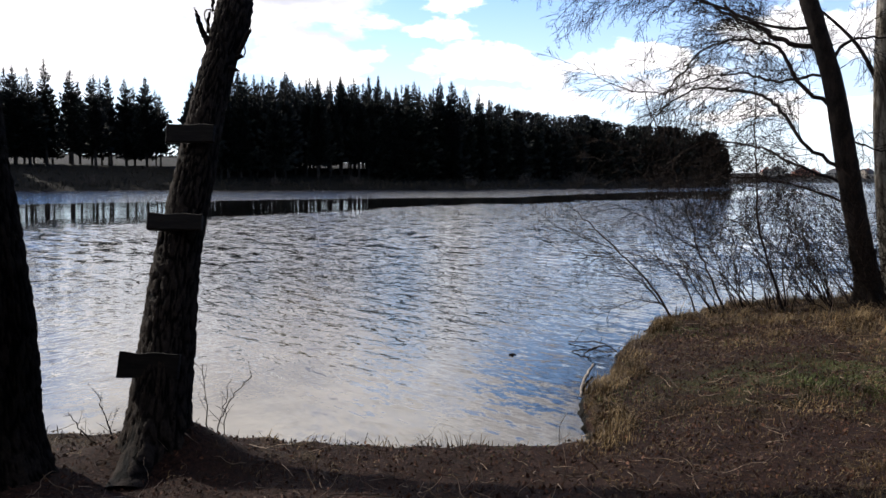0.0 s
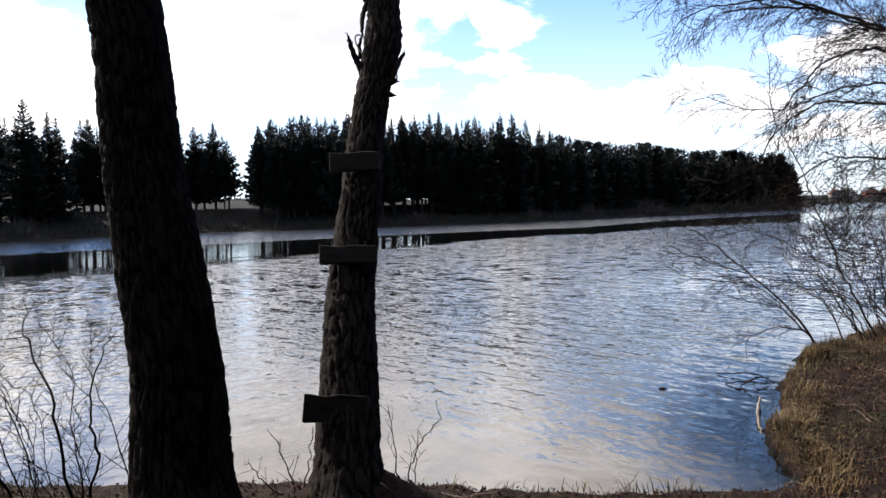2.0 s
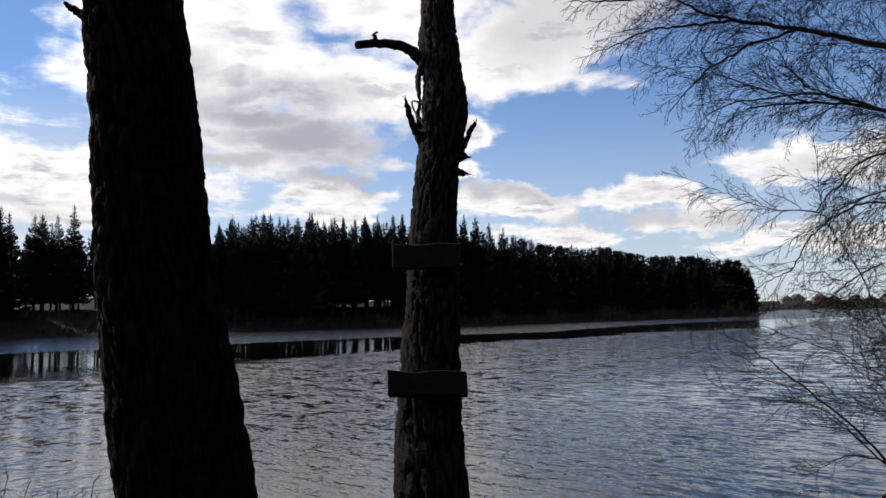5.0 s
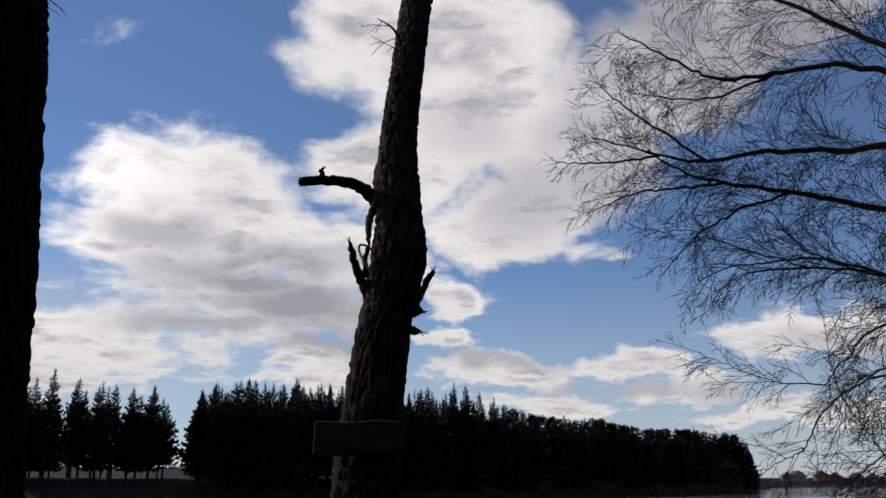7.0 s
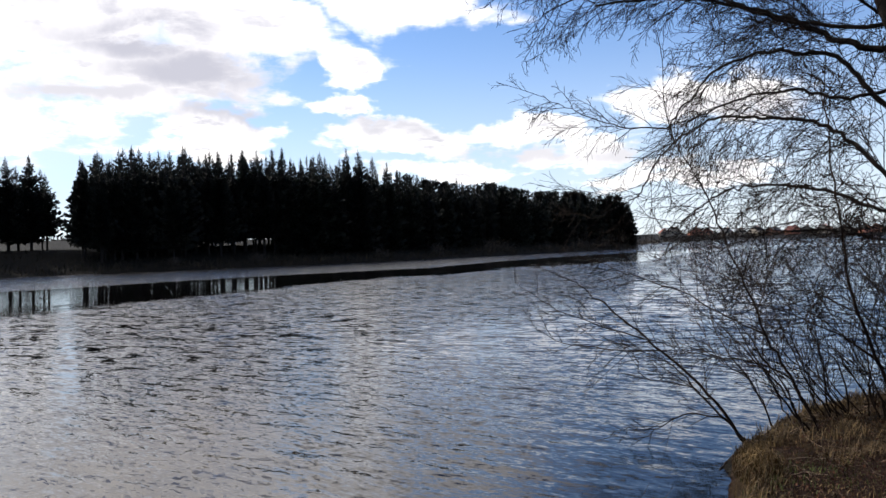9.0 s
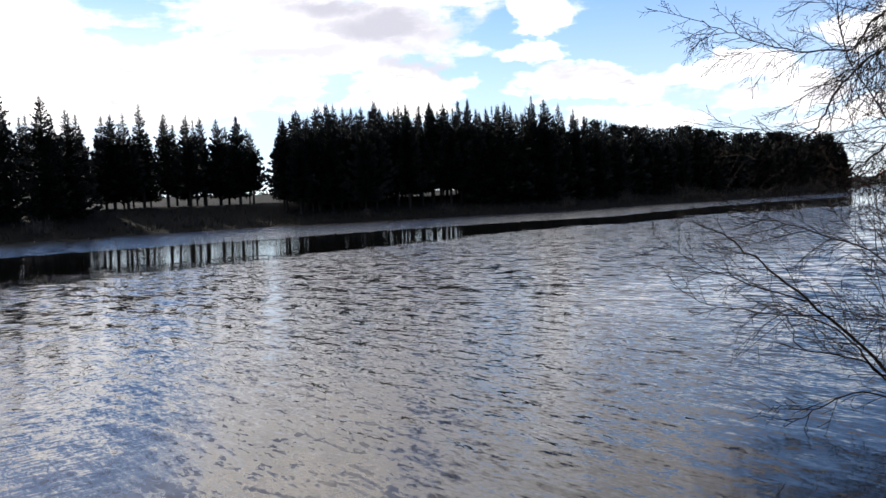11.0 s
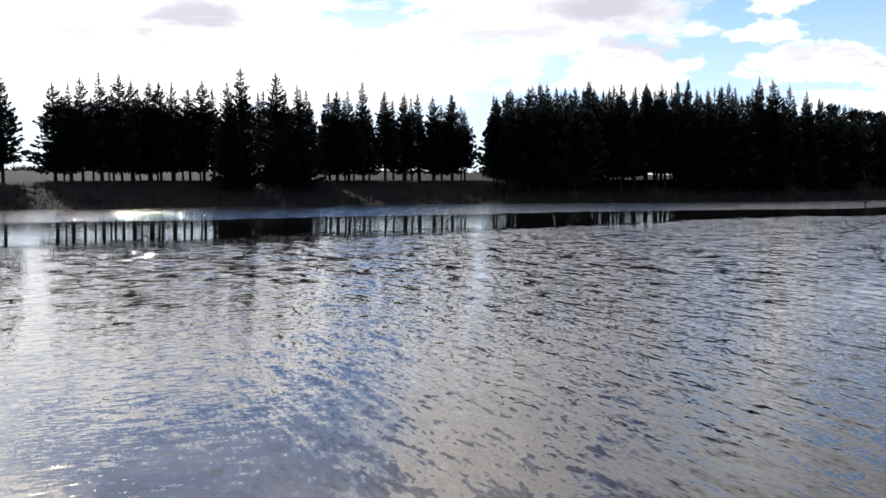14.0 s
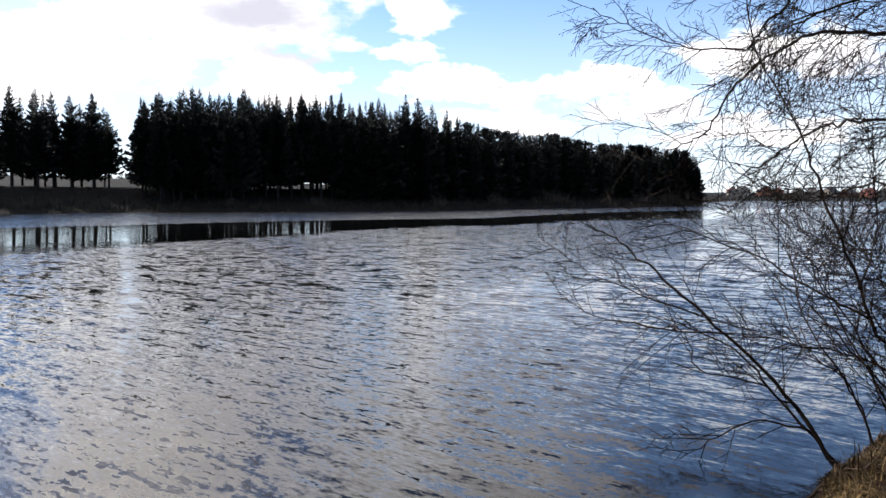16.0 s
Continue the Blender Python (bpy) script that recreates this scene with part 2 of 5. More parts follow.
dry_stalk = speckled("dry_stalks", (0.035, 0.024, 0.016), (0.26, 0.19, 0.135), 9, per="island", relief=0)
litter = speckled("leaf_litter", (0.018, 0.008, 0.005), (0.085, 0.037, 0.020), 9, per="island", relief=0, rough=0.8)
plaster = speckled("house_plaster", (0.24, 0.20, 0.16), (0.42, 0.37, 0.31), 0.6, per="object", relief=0)
brickwork = speckled("house_brick", (0.25, 0.10, 0.07), (0.40, 0.17, 0.11), 0.8, per="object", relief=0)
roof_red = speckled("roof_sheet_red", (0.12, 0.035, 0.027), (0.22, 0.07, 0.05), 0.7, per="object", relief=0, rough=0.6)
roof_grey = speckled("roof_sheet_grey", (0.035, 0.032, 0.032), (0.08, 0.075, 0.075), 0.7, per="object", relief=0, rough=0.6)
glass = speckled("dark_window_glass", (0.02, 0.022, 0.025), (0.05, 0.055, 0.06), 1.0, relief=0, rough=0.1, spec=0.6)


def ground_material():
    """Trodden brown earth, dead leaves, dry grass and some green, with meadow and dry sedge on the far bank, blackened
    for the trees' shade.
    """
    m, t, b = material("earth_and_dry_grass", 0.95, 0.12)
    p = place_of(t, world_space=True)
    big, mid, fine = noise_tex(t, p, 0.7, 4), noise_tex(t, p, 5, 5, 0.6), noise_tex(t, p, 42, 6, 0.7)
    earth = blend(t, ramp(t, fine, 0.3, 0.7), (0.0052, 0.0024, 0.0016), (0.032, 0.0135, 0.008))
    turf = blend(t, ramp(t, fine, 0.3, 0.7), (0.009, 0.0053, 0.0026), (0.050, 0.030, 0.013))
    moss = blend(t, fine, (0.018, 0.024, 0.007), (0.06, 0.07, 0.022))
    grassy = t.nodes.new("ShaderNodeAttribute")
    grassy.attribute_name = "grassy"
    f = calc(t, "ADD", grassy.outputs["Fac"], calc(t, "MULTIPLY", calc(t, "SUBTRACT", mid, 0.5), 1.6))
    c = blend(t, ramp(t, f, 0.35, 0.65), earth, turf)
    lawn = ramp(t, vec(t, "LENGTH", vec(t, "MULTIPLY", vec(t, "SUBTRACT", p, (4.7, 6.5, 0)), (0.6, 1.0, 0))), 1.5, 0.3)
    c = blend(t, calc(t, "MULTIPLY", calc(t, "MULTIPLY", lawn, ramp(t, big, 0.35, 0.55)), ramp(t, mid, 0.40, 0.60)), c, moss)
    # sedge kept near black: the shade below the far trees is in its colour
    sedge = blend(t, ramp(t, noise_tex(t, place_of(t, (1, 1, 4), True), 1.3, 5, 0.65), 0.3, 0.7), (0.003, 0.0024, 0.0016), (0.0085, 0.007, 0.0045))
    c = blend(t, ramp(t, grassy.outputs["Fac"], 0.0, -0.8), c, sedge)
    link(t, c, b.inputs["Base Color"])
    bump(t, b, calc(t, "ADD", calc(t, "MULTIPLY", mid, 0.6), fine), 0.9, 0.035)
    return m


def water_material():
    """Lake water: dark, glossy, its ripples in long crests, tilted as strongly as the wind stirs the water there."""
    m, t, b = material("lake_water", 0.04, 0.5)
    b.inputs["IOR"].default_value = 1.37
    p = place_of(t, world_space=True)
    wind = t.nodes.new("ShaderNodeAttribute")
    wind.attribute_name = "wind"
    shallow = t.nodes.new("ShaderNodeAttribute")
    shallow.attribute_name = "shallow"
    # silty shallows, coloured paler to make up for weakly reflected sky
    silt = ramp(t, noise_tex(t, p, 1.1, 4, 0.6), 0.3, 0.7, 0.55, 1.0)
    link(t, blend(t, calc(t, "MULTIPLY", shallow.outputs["Fac"], silt), WATER_DEEP, WATER_MURK_SHEEN), b.inputs["Base Color"])

    def crests(scale, along, detail, turn=-47.0):
        turned = t.nodes.new("ShaderNodeMapping")
        turned.vector_type = "TEXTURE"
        turned.inputs["Rotation"].default_value = (0, 0, radians(turn))
        turned.inputs["Scale"].default_value = (along, 1.0, 1.0)
        link(t, p, turned.inputs["Vector"])
        return calc(t, "SUBTRACT", noise_tex(t, turned.outputs[0], scale, detail, 0.55, distort=0.15), 0.5)

    swing = t.nodes.new("ShaderNodeAttribute")
    swing.attribute_name = "swing"

    def trains(scale, along, detail, turn):
        """The main wave train, giving way to one that bends round the bank to the west."""
        n = t.nodes.new("ShaderNodeMix")
        link(t, swing.outputs["Fac"], n.inputs[0])
        link(t, crests(scale, along, detail, turn), n.inputs[2])
        link(t, crests(scale * 1.1, along, detail, turn + 86.0), n.inputs[3])
        return n.outputs[0]

    fine, short, swell = crests(52.0, 2.4, 2, -42.0), trains(22.0, 3.0, 2, -47.0), trains(7.5, 3.2, 3, -40.0)
    ease = ramp(t, wind.outputs["Fac"], 1.0, 2.2)             # the smallest ripples lie down between the gusts farther out
    fine = calc(t, "MULTIPLY", fine, calc(t, "SUBTRACT", 1.0, calc(t, "MULTIPLY", ease, 0.85)))
    short = calc(t, "MULTIPLY", short, calc(t, "SUBTRACT", 1.0, calc(t, "MULTIPLY", ease, 0.5)))
    slope = calc(t, "ADD", calc(t, "MULTIPLY", fine, RIPPLE[0]), calc(t, "ADD", calc(t, "MULTIPLY", short, RIPPLE[1]), calc(t, "MULTIPLY", swell, RIPPLE[2])))
    gust = calc(t, "ADD", trains(3.2, 2.4, 3, -36.0), calc(t, "MULTIPLY", crests(1.3, 1.9, 3, -28.0), 0.8))
    slope = calc(t, "ADD", slope, calc(t, "MULTIPLY", gust, ramp(t, wind.outputs["Fac"], 0.9, 2.0, 0.0, GUST)))
    # wavelets are peaked: long flat backs and short steep fronts
    slope = calc(t, "ADD", slope, calc(t, "MULTIPLY", calc(t, "MAXIMUM", calc(t, "SUBTRACT", slope, 0.05), 0.0), PEAKED))
    slope = calc(t, "MINIMUM", slope, 0.22)
    # far out the backs of the ripples are hidden: flat water and faces turned to the near shore are left
    faces = calc(t, "MULTIPLY", calc(t, "MAXIMUM", calc(t, "ADD", slope, RIPPLE[3]), 0.0), -1.0)
    far_out = ramp(t, wind.outputs["Fac"], 0.75, 1.8)
    face = calc(t, "ADD", calc(t, "MULTIPLY", slope, calc(t, "SUBTRACT", far_out, 1.0)), calc(t, "MULTIPLY", faces, far_out))
    face = calc(t, "MULTIPLY", face, ramp(t, swing.outputs["Fac"], 0.0, 1.0, 1.0, 0.7))      # sheltered water to the west
    cross = calc(t, "MULTIPLY", crests(20.0, 1.4, 2, 20.0), 0.085)
    joined = t.nodes.new("ShaderNodeCombineXYZ")
    link(t, calc(t, "ADD", calc(t, "MULTIPLY", face, ramp(t, swing.outputs["Fac"], 0.0, 1.0, 0.45, 0.0)), cross), joined.inputs[0])
    link(t, face, joined.inputs[1])
    tilt = vec(t, "SCALE", joined.outputs[0])
    link(t, wind.outputs["Fac"], tilt.node.inputs["Scale"])
    link(t, calc(t, "SUBTRACT", ramp(t, wind.outputs["Fac"], 0.1, 0.5, 0.02, 0.09), ramp(t, wind.outputs["Fac"], 0.9, 1.6, 0.0, 0.045)), b.inputs["Roughness"])
    geo = t.nodes.new("ShaderNodeNewGeometry").outputs["Normal"]
    link(t, vec(t, "NORMALIZE", vec(t, "ADD", geo, tilt)), b.inputs["Normal"])
    return m


earth = ground_material()
water_mat = water_material()


# ---- mesh helpers ----
class Soup:
    """Points and faces gathered for one mesh."""

    def __init__(self):
        self.v, self.f = [], []

    def add(self, verts, faces):
        n = len(self.v)
        self.v.extend(verts)
        self.f.extend(tuple(i + n for i in face) for face in faces)

    def mesh(self, name, mat, smooth=False):
        me = bpy.data.meshes.new(name)
        me.from_pydata([tuple(p) for p in self.v], [], self.f)
        me.materials.append(mat)
        if smooth:
            me.polygons.foreach_set("use_smooth", [True] * len(me.polygons))
        me.update()
        return me


def part(name, soup, mat, parent=None, label="", smooth=False):
    ob = new(name, soup.mesh(name, mat, smooth) if isinstance(soup, Soup) else soup)
    if parent is not None:
        ob.parent = parent
    if label:
        tagged(ob, label)
    return ob


def thing(name, at, label, category, group="", kind=""):
    ob = new(name)
    ob.location = at
    ob.empty_display_size = 0.1
    return tagged(ob, label, category, group, kind)


def curve(points, steps):
    """A smooth line through the points (Catmull-Rom), steps pieces between each two."""
    p = [np.array(q, float) for q in points]
    p = [2 * p[0] - p[1], *p, 2 * p[-1] - p[-2]]
    got = []
    for a, b, c, d in zip(p, p[1:], p[2:], p[3:]):
        for i in range(steps):
            u = i / steps
            got.append(0.5 * (2 * b + (c - a) * u + (2 * a - 5 * b + 4 * c - d) * u * u + (3 * b - a - 3 * c + d) * u ** 3))
    got.append(p[-2])
    return got


def tube(soup, pts, radii, sides=3, tip=True):
    pts = np.array(pts, float)
    n = len(pts)
    radii = np.interp(np.linspace(0, 1, n), np.linspace(0, 1, len(radii)), radii)
    tang = np.gradient(pts, axis=0)
    tang /= np.linalg.norm(tang, axis=1)[:, None] + 1e-9
    ref = np.array((0.31, 0.77, 0.2)) if abs(tang[0][2]) > 0.8 else np.array((0.1, 0.2, 1.0))
    s = np.cross(tang, ref)
    s /= np.linalg.norm(s, axis=1)[:, None] + 1e-9
    u = np.cross(s, tang)
    ang = np.linspace(0, 2 * math.pi, sides, endpoint=False)
    ring = pts[:, None] + radii[:, None, None] * (np.cos(ang)[None, :, None] * s[:, None] + np.sin(ang)[None, :, None] * u[:, None])
    faces = [(i * sides + k, i * sides + (k + 1) % sides, (i + 1) * sides + (k + 1) % sides, (i + 1) * sides + k) for i in range(n - 1) for k in range(sides)]
    if sides > 3:
        faces += [tuple(range(sides))[::-1], tuple((n - 1) * sides + k for k in range(sides))]
    soup.add(ring.reshape(-1, 3).tolist(), faces)


def unit(v):
    return v / (np.linalg.norm(v) + 1e-9)


def shoot(rng, at, way, length, segs, droop, wander):
    """A crooked line from a point, bending down (droop) or up (negative)."""
    pts, d = [np.array(at, float)], unit(np.array(way, float))
    for _ in range(segs):
        d = unit(d + rng.normal(0, wander, 3) + np.array((0, 0, -droop)))
        pts.append(pts[-1] + d * length / segs)
    return pts


def dress(soup, rng, pts, spacing, length, thick, droop, levels, wander=0.16, spread=0.9, start=0.1, fine=0.0013):
    """Side shoots along a line, with their own shoots in turn."""
    pts = np.array(pts)
    seg = np.linalg.norm(np.diff(pts, axis=0), axis=1)
    total = seg.sum()
    along = np.concatenate(([0], np.cumsum(seg))) / max(total, 1e-6)
    s = start * total + rng.uniform(0, spacing)
    while s < total:
        u = s / total
        at = np.array([np.interp(u, along, pts[:, k]) for k in range(3)])
        k = min(np.searchsorted(along, u), len(pts) - 1)
        tang = unit(pts[k] - pts[max(k - 1, 0)])
        side = unit(np.cross(tang, rng.normal(0, 1, 3)))
        long = length * rng.uniform(0.45, 1.15) * (1.0 - 0.45 * u)
        line = shoot(rng, at, tang * 0.75 + side * spread, long, 6 if levels > 1 else 4 if levels else 3, droop, wander)
        tube(soup, line, (thick, max(thick * 0.45, fine)), 3)
        if levels:
            dress(soup, rng, line, max(spacing * 0.7, 0.05), long * 0.56, max(thick * 0.66, fine), droop, levels - 1, wander * 1.1, spread, 0.15, fine)
        s += spacing * rng.uniform(0.6, 1.4)


def smooth01(x, a, b):
    u = np.clip((x - a) / (b - a), 0, 1)
    return u * u * (3 - 2 * u)


# ---- ground and water ----
NEAR_SHORE = [(-2400, -700), (-100, -20), (-30, 3.5), (-8, 5.5), (-3, 5.55), (-1.4, 5.5), (-0.5, 5.55), (0.3, 5.42), (1.0, 5.36), (1.7, 5.30), (2.02, 5.45),
              (2.2, 5.84), (2.24, 6.5), (2.36, 7.0), (2.62, 7.4), (2.80, 8.0), (3.02, 8.55), (3.33, 9.25), (3.68, 9.9), (4.06, 10.46), (4.6, 10.92),
              (5.6, 11.5), (7, 12.1), (12, 13.5), (30, 16), (100, 15), (2400, -300)]
FAR_SHORE = [(-2400, -300), (-200, -35), (-125, 5), (-90, 36), (-67, 58.5), (-57, 71), (-44, 83.5), (-29, 97), (-7, 108.5), (10, 118), (33, 141), (57, 163),
             (65.6, 178), (62, 194), (63, 235), (120, 420), (200, 520), (330, 560), (700, 560), (2400, 300)]


def distance_to(line, x, y):
    best = np.full(x.shape, 1e9)
    for (ax, ay), (bx, by) in zip(line, line[1:]):
        dx, dy = bx - ax, by - ay
        u = np.clip(((x - ax) * dx + (y - ay) * dy) / (dx * dx + dy * dy), 0, 1)
        best = np.minimum(best, np.hypot(x - ax - u * dx, y - ay - u * dy))
    return best


def within(line, x, y):
    inside_it = np.zeros(x.shape, bool)
    for (ax, ay), (bx, by) in zip(line, line[1:] + line[:1]):
        if ay != by:
            inside_it ^= ((ay > y) != (by > y)) & (x < (bx - ax) * (y - ay) / (by - ay) + ax)
    return inside_it


def wobble(x, y, scale, seed):
    """Cheap smooth noise, about -1 to 1."""
    r = np.random.RandomState(seed)
    got = 0
    for k in range(7):
        a, f = r.uniform(0, 2 * math.pi), scale * 1.55 ** (k * 0.6)
        got = got + np.sin((x * np.cos(a) + y * np.sin(a)) * f + r.uniform(0, 6)) * 0.78 ** k
    return got / 2.6


def land(x, y):
    """Height of the ground, and whether it is the near bank."""
    near = within(NEAR_SHORE + [(2400, -3000), (-2400, -3000)], x, y)
    far = within(FAR_SHORE + [(2400, 3000), (-2400, 3000)], x, y)
    d_near, d_far = distance_to(NEAR_SHORE, x, y), distance_to(FAR_SHORE, x, y)
    jag = 0.10 * wobble(x, y, 5.0, 3) + 0.03 * wobble(x, y, 19.0, 4)
    dn = np.where(near, d_near, -d_near) + np.clip(jag, -0.12, 0.12) * (d_near < 2)
    z_near = 0.12 * smooth01(dn, 0.0, 0.16) + 0.16 * smooth01(dn, 0.2, 2.6) + 0.018 * wobble(x, y, 3.0, 5) * smooth01(dn, 0.05, 0.6)
    z_near = z_near + 0.012 * wobble(x, y, 11.0, 6) * smooth01(dn, 0.05, 0.5) + 0.010 * dn.clip(3, 60)
    z_near = z_near + 0.24 * np.exp(-(((x + 0.46) / 0.38) ** 2 + ((y - 4.88) / 0.28) ** 2)) + 0.07 * np.exp(-(((x + 1.3) / 0.5) ** 2 + ((y - 4.6) / 0.4) ** 2))
    df = np.where(far, d_far, -d_far)
    z_far = 0.5 * smooth01(df, 0, 2.5) + 2.3 * smooth01(df, 1.5, 15) + 0.030 * (df.clip(15, 260) - 15) + 0.12 * wobble(x, y, 0.5, 8) * smooth01(df, 1, 8)
    bed = -0.9 * smooth01(np.minimum(d_near, d_far), 0.0, 4.0) - 0.02
    return np.where(near | (dn > 0), z_near, np.where(far, z_far, bed)), near, far, dn, df


def land_z(x, y):
    return float(land(np.array([float(x)]), np.array([float(y)]))[0][0])


def stretch_axis(lo, hi, step, end_lo, end_hi, growth=1.09):
    mid = list(np.arange(lo, hi, step))
    out_hi, v, s = [], hi, step
    while v < end_hi:
        out_hi.append(v)
        s *= growth
        v += min(s, 6.0 if v < 330 else 1e9)
    out_lo, v, s = [], lo - step, step
    while v > end_lo:
        out_lo.append(v)
        s *= growth
        v -= min(s, 6.0 if v > -150 else 1e9)
    return np.array(out_lo[::-1] + mid + out_hi)


def grid_mesh(name, xs, ys, z_of):
    gx, gy = np.meshgrid(xs, ys)
    z = z_of(gx, gy)
    me = bpy.data.meshes.new(name)
    nx, ny = len(xs), len(ys)
    me.vertices.add(nx * ny)
    me.vertices.foreach_set("co", np.stack([gx, gy, z], -1).ravel())
    i = (np.arange(ny - 1)[:, None] * nx + np.arange(nx - 1)[None]).ravel()
    quads = np.stack([i, i + 1, i + nx + 1, i + nx], 1)
    fill(me, quads)
    return me, gx, gy


def fill(me, quads):
    me.loops.add(quads.size)
    me.loops.foreach_set("vertex_index", quads.ravel().astype(np.int32))
    me.polygons.add(len(quads))
    me.polygons.foreach_set("loop_start", np.arange(0, quads.size, 4, dtype=np.int32))
    me.polygons.foreach_set("use_smooth", np.ones(len(quads), bool))
    me.update(calc_edges=True)


xs = stretch_axis(-3.0, 7.0, 0.045, -2300, 2300, 1.12)
ys = stretch_axis(2.6, 12.0, 0.045, -1500, 2300, 1.12)
ground_me, gx, gy = grid_mesh("ground", xs, ys, lambda x, y: land(x, y)[0])
_, near_land, far_land, dn, df = land(gx, gy)
path_line = [(-3, 3.4), (0.5, 4.0), (2.0, 4.6), (2.9, 5.6), (3.3, 7.0), (3.9, 8.6)]
path_d = distance_to(path_line, gx, gy)
# below zero: the far bank, coloured with the trees' shade
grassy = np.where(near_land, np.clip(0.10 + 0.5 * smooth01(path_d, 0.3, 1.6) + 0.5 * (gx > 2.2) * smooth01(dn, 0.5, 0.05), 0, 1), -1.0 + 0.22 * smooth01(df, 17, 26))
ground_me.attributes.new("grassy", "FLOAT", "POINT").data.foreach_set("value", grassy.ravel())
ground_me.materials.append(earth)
ground = tagged(new("ground", ground_me), "brown trodden earth and dry grass along a lake shore", "ground", kind="structure")


def water_mesh():
    """Rings round the near shore, fine where the waves show; short wind waves run to the north-east."""
    cx, cy = 1.5, 3.6
    rad = [0.6]
    while rad[-1] < 2600:
        r = rad[-1]
        rad.append(r + (0.032 if r < 4.5 else r * 0.0075 if r < 24 else r * 0.018 if r < 140 else r * 0.05))
    rad = np.array(rad)
    ang = np.radians(np.concatenate([np.linspace(-60, 42, 560), np.linspace(44, 298, 60)[1:-1]]))
    a, r = np.meshgrid(ang, rad)
    x, y = cx + r * np.sin(a), cy + r * np.cos(a)
    rng = np.random.RandomState(4)
    z = np.zeros_like(x)
    amp_all = wave_size(x, y, r, a)
    for n_wave in range(36):
        long_wave = n_wave < 15
        lam = math.exp(rng.uniform(math.log(0.26), math.log(0.62)) if long_wave else rng.uniform(math.log(0.07), math.log(0.24)))
        th = radians(48) + rng.normal(0, 0.28 if long_wave else 0.5)
        k = 2 * math.pi / lam
        q = (x * math.sin(th) + y * math.cos(th)) * k + rng.uniform(0, 6.3) + 0.9 * wobble(x, y, 0.9, rng.randint(1000))
        z += lam * (WAVE * 0.5 if long_wave else WAVE * 0.8) * (np.exp(1.2 * np.sin(q)) - 1.39) * np.exp(-((r / (lam * 60)) ** 2))
    patchy = 0.75 + 0.45 * wobble(x, y, 0.35, 12)
    z *= amp_all * patchy.clip(0.3, 1.3) * (1 - 0.75 * swing_at(a))
    me = bpy.data.meshes.new("water")
    n = len(ang)
    me.vertices.add(x.size)
    me.vertices.foreach_set("co", np.stack([x, y, z], -1).ravel())
    i, j = np.meshgrid(np.arange(len(rad) - 1), np.arange(n), indexing="ij")
    j2 = (j + 1) % n
    fill(me, np.stack([i * n + j, (i + 1) * n + j, (i + 1) * n + j2, i * n + j2], -1).reshape(-1, 4)[:, ::-1])
    me.attributes.new("wind", "FLOAT", "POINT").data.foreach_set("value", wind_at(x, y, r, a).ravel())
    me.attributes.new("swing", "FLOAT", "POINT").data.foreach_set("value", swing_at(a).ravel())
    me.attributes.new("shallow", "FLOAT", "POINT").data.foreach_set("value", ((1 - smooth01(distance_to(NEAR_SHORE, x, y), 0.5, 9.0)) * (1 - smooth01(x + 0.25 * (y - 6), 0.6, 2.3))).ravel())
    me.materials.append(water_mat)
    return me


def swing_at(a):
    deg = np.degrees(a)
    return 1 - smooth01(np.where(deg > 180, deg - 360, deg), -40, -16)


def wave_size(x, y, r, a):
    calm = 1 - smooth01(r, 15, 26)
    lee = 0.35 + 0.65 * smooth01(distance_to(NEAR_SHORE, x, y), 0.1, 3.0)
    return calm * lee


def wind_at(x, y, r, a):
    """Strength of the small ripples: a calm belt lies off the far shore, with a ruffled strip between it and the bank."""
    deg = np.degrees(a)
    deg = np.where(deg > 180, deg - 360, deg)
    table = (-90, -52, -37, -17.5, -1, 5, 11, 20, 26, 60)
    far_edge = np.interp(deg, table, (52, 52, 49, 55, 67, 72, 92, 124, 130, 130)) * (1 + 0.02 * wobble(x, y, 0.08, 21))
    near_edge = np.interp(deg, table, (27, 27, 27.5, 32, 46, 50, 58, 73, 128, 129)) * (1 + 0.06 * wobble(x, y, 0.35, 22) + 0.05 * wobble(x, y, 1.3, 27) + 0.03 * wobble(x, y, 3.0, 28))
    belt = smooth01(r, near_edge * np.interp(deg, (-90, -22, -14, 60), (0.80, 0.80, 0.93, 0.93)), near_edge * np.interp(deg, (-90, -22, -14, 60), (1.15, 1.15, 1.05, 1.05))) * (1 - smooth01(r, far_edge * 0.985, far_edge * 1.01))
    lee = 0.35 + 0.65 * smooth01(distance_to(NEAR_SHORE, x, y), 0.1, 3.0)
    open_water = np.interp(r, (0, 3, 6, 10, 16, 24, 45, 90, 2600), (0.46, 0.68, 1.0, 1.25, 1.75, 2.4, 5.0, 6.8, 5.5))
    streak = smooth01(wobble(x * 0.6 - y * 0.8, y * 0.15 + x * 0.1, 0.12, 25), 0.35, 0.6) * smooth01(deg, 6, 12) * smooth01(r, 80, 100)
    return open_water * lee * (1 - np.interp(deg, (-90, -22, -14, 60), (0.945, 0.945, 0.965, 0.965)) * belt) * (1 - 0.85 * streak)


water = tagged(new("water", water_mesh()), "dark rippled lake water reflecting bright clouded sky", "water", kind="structure")


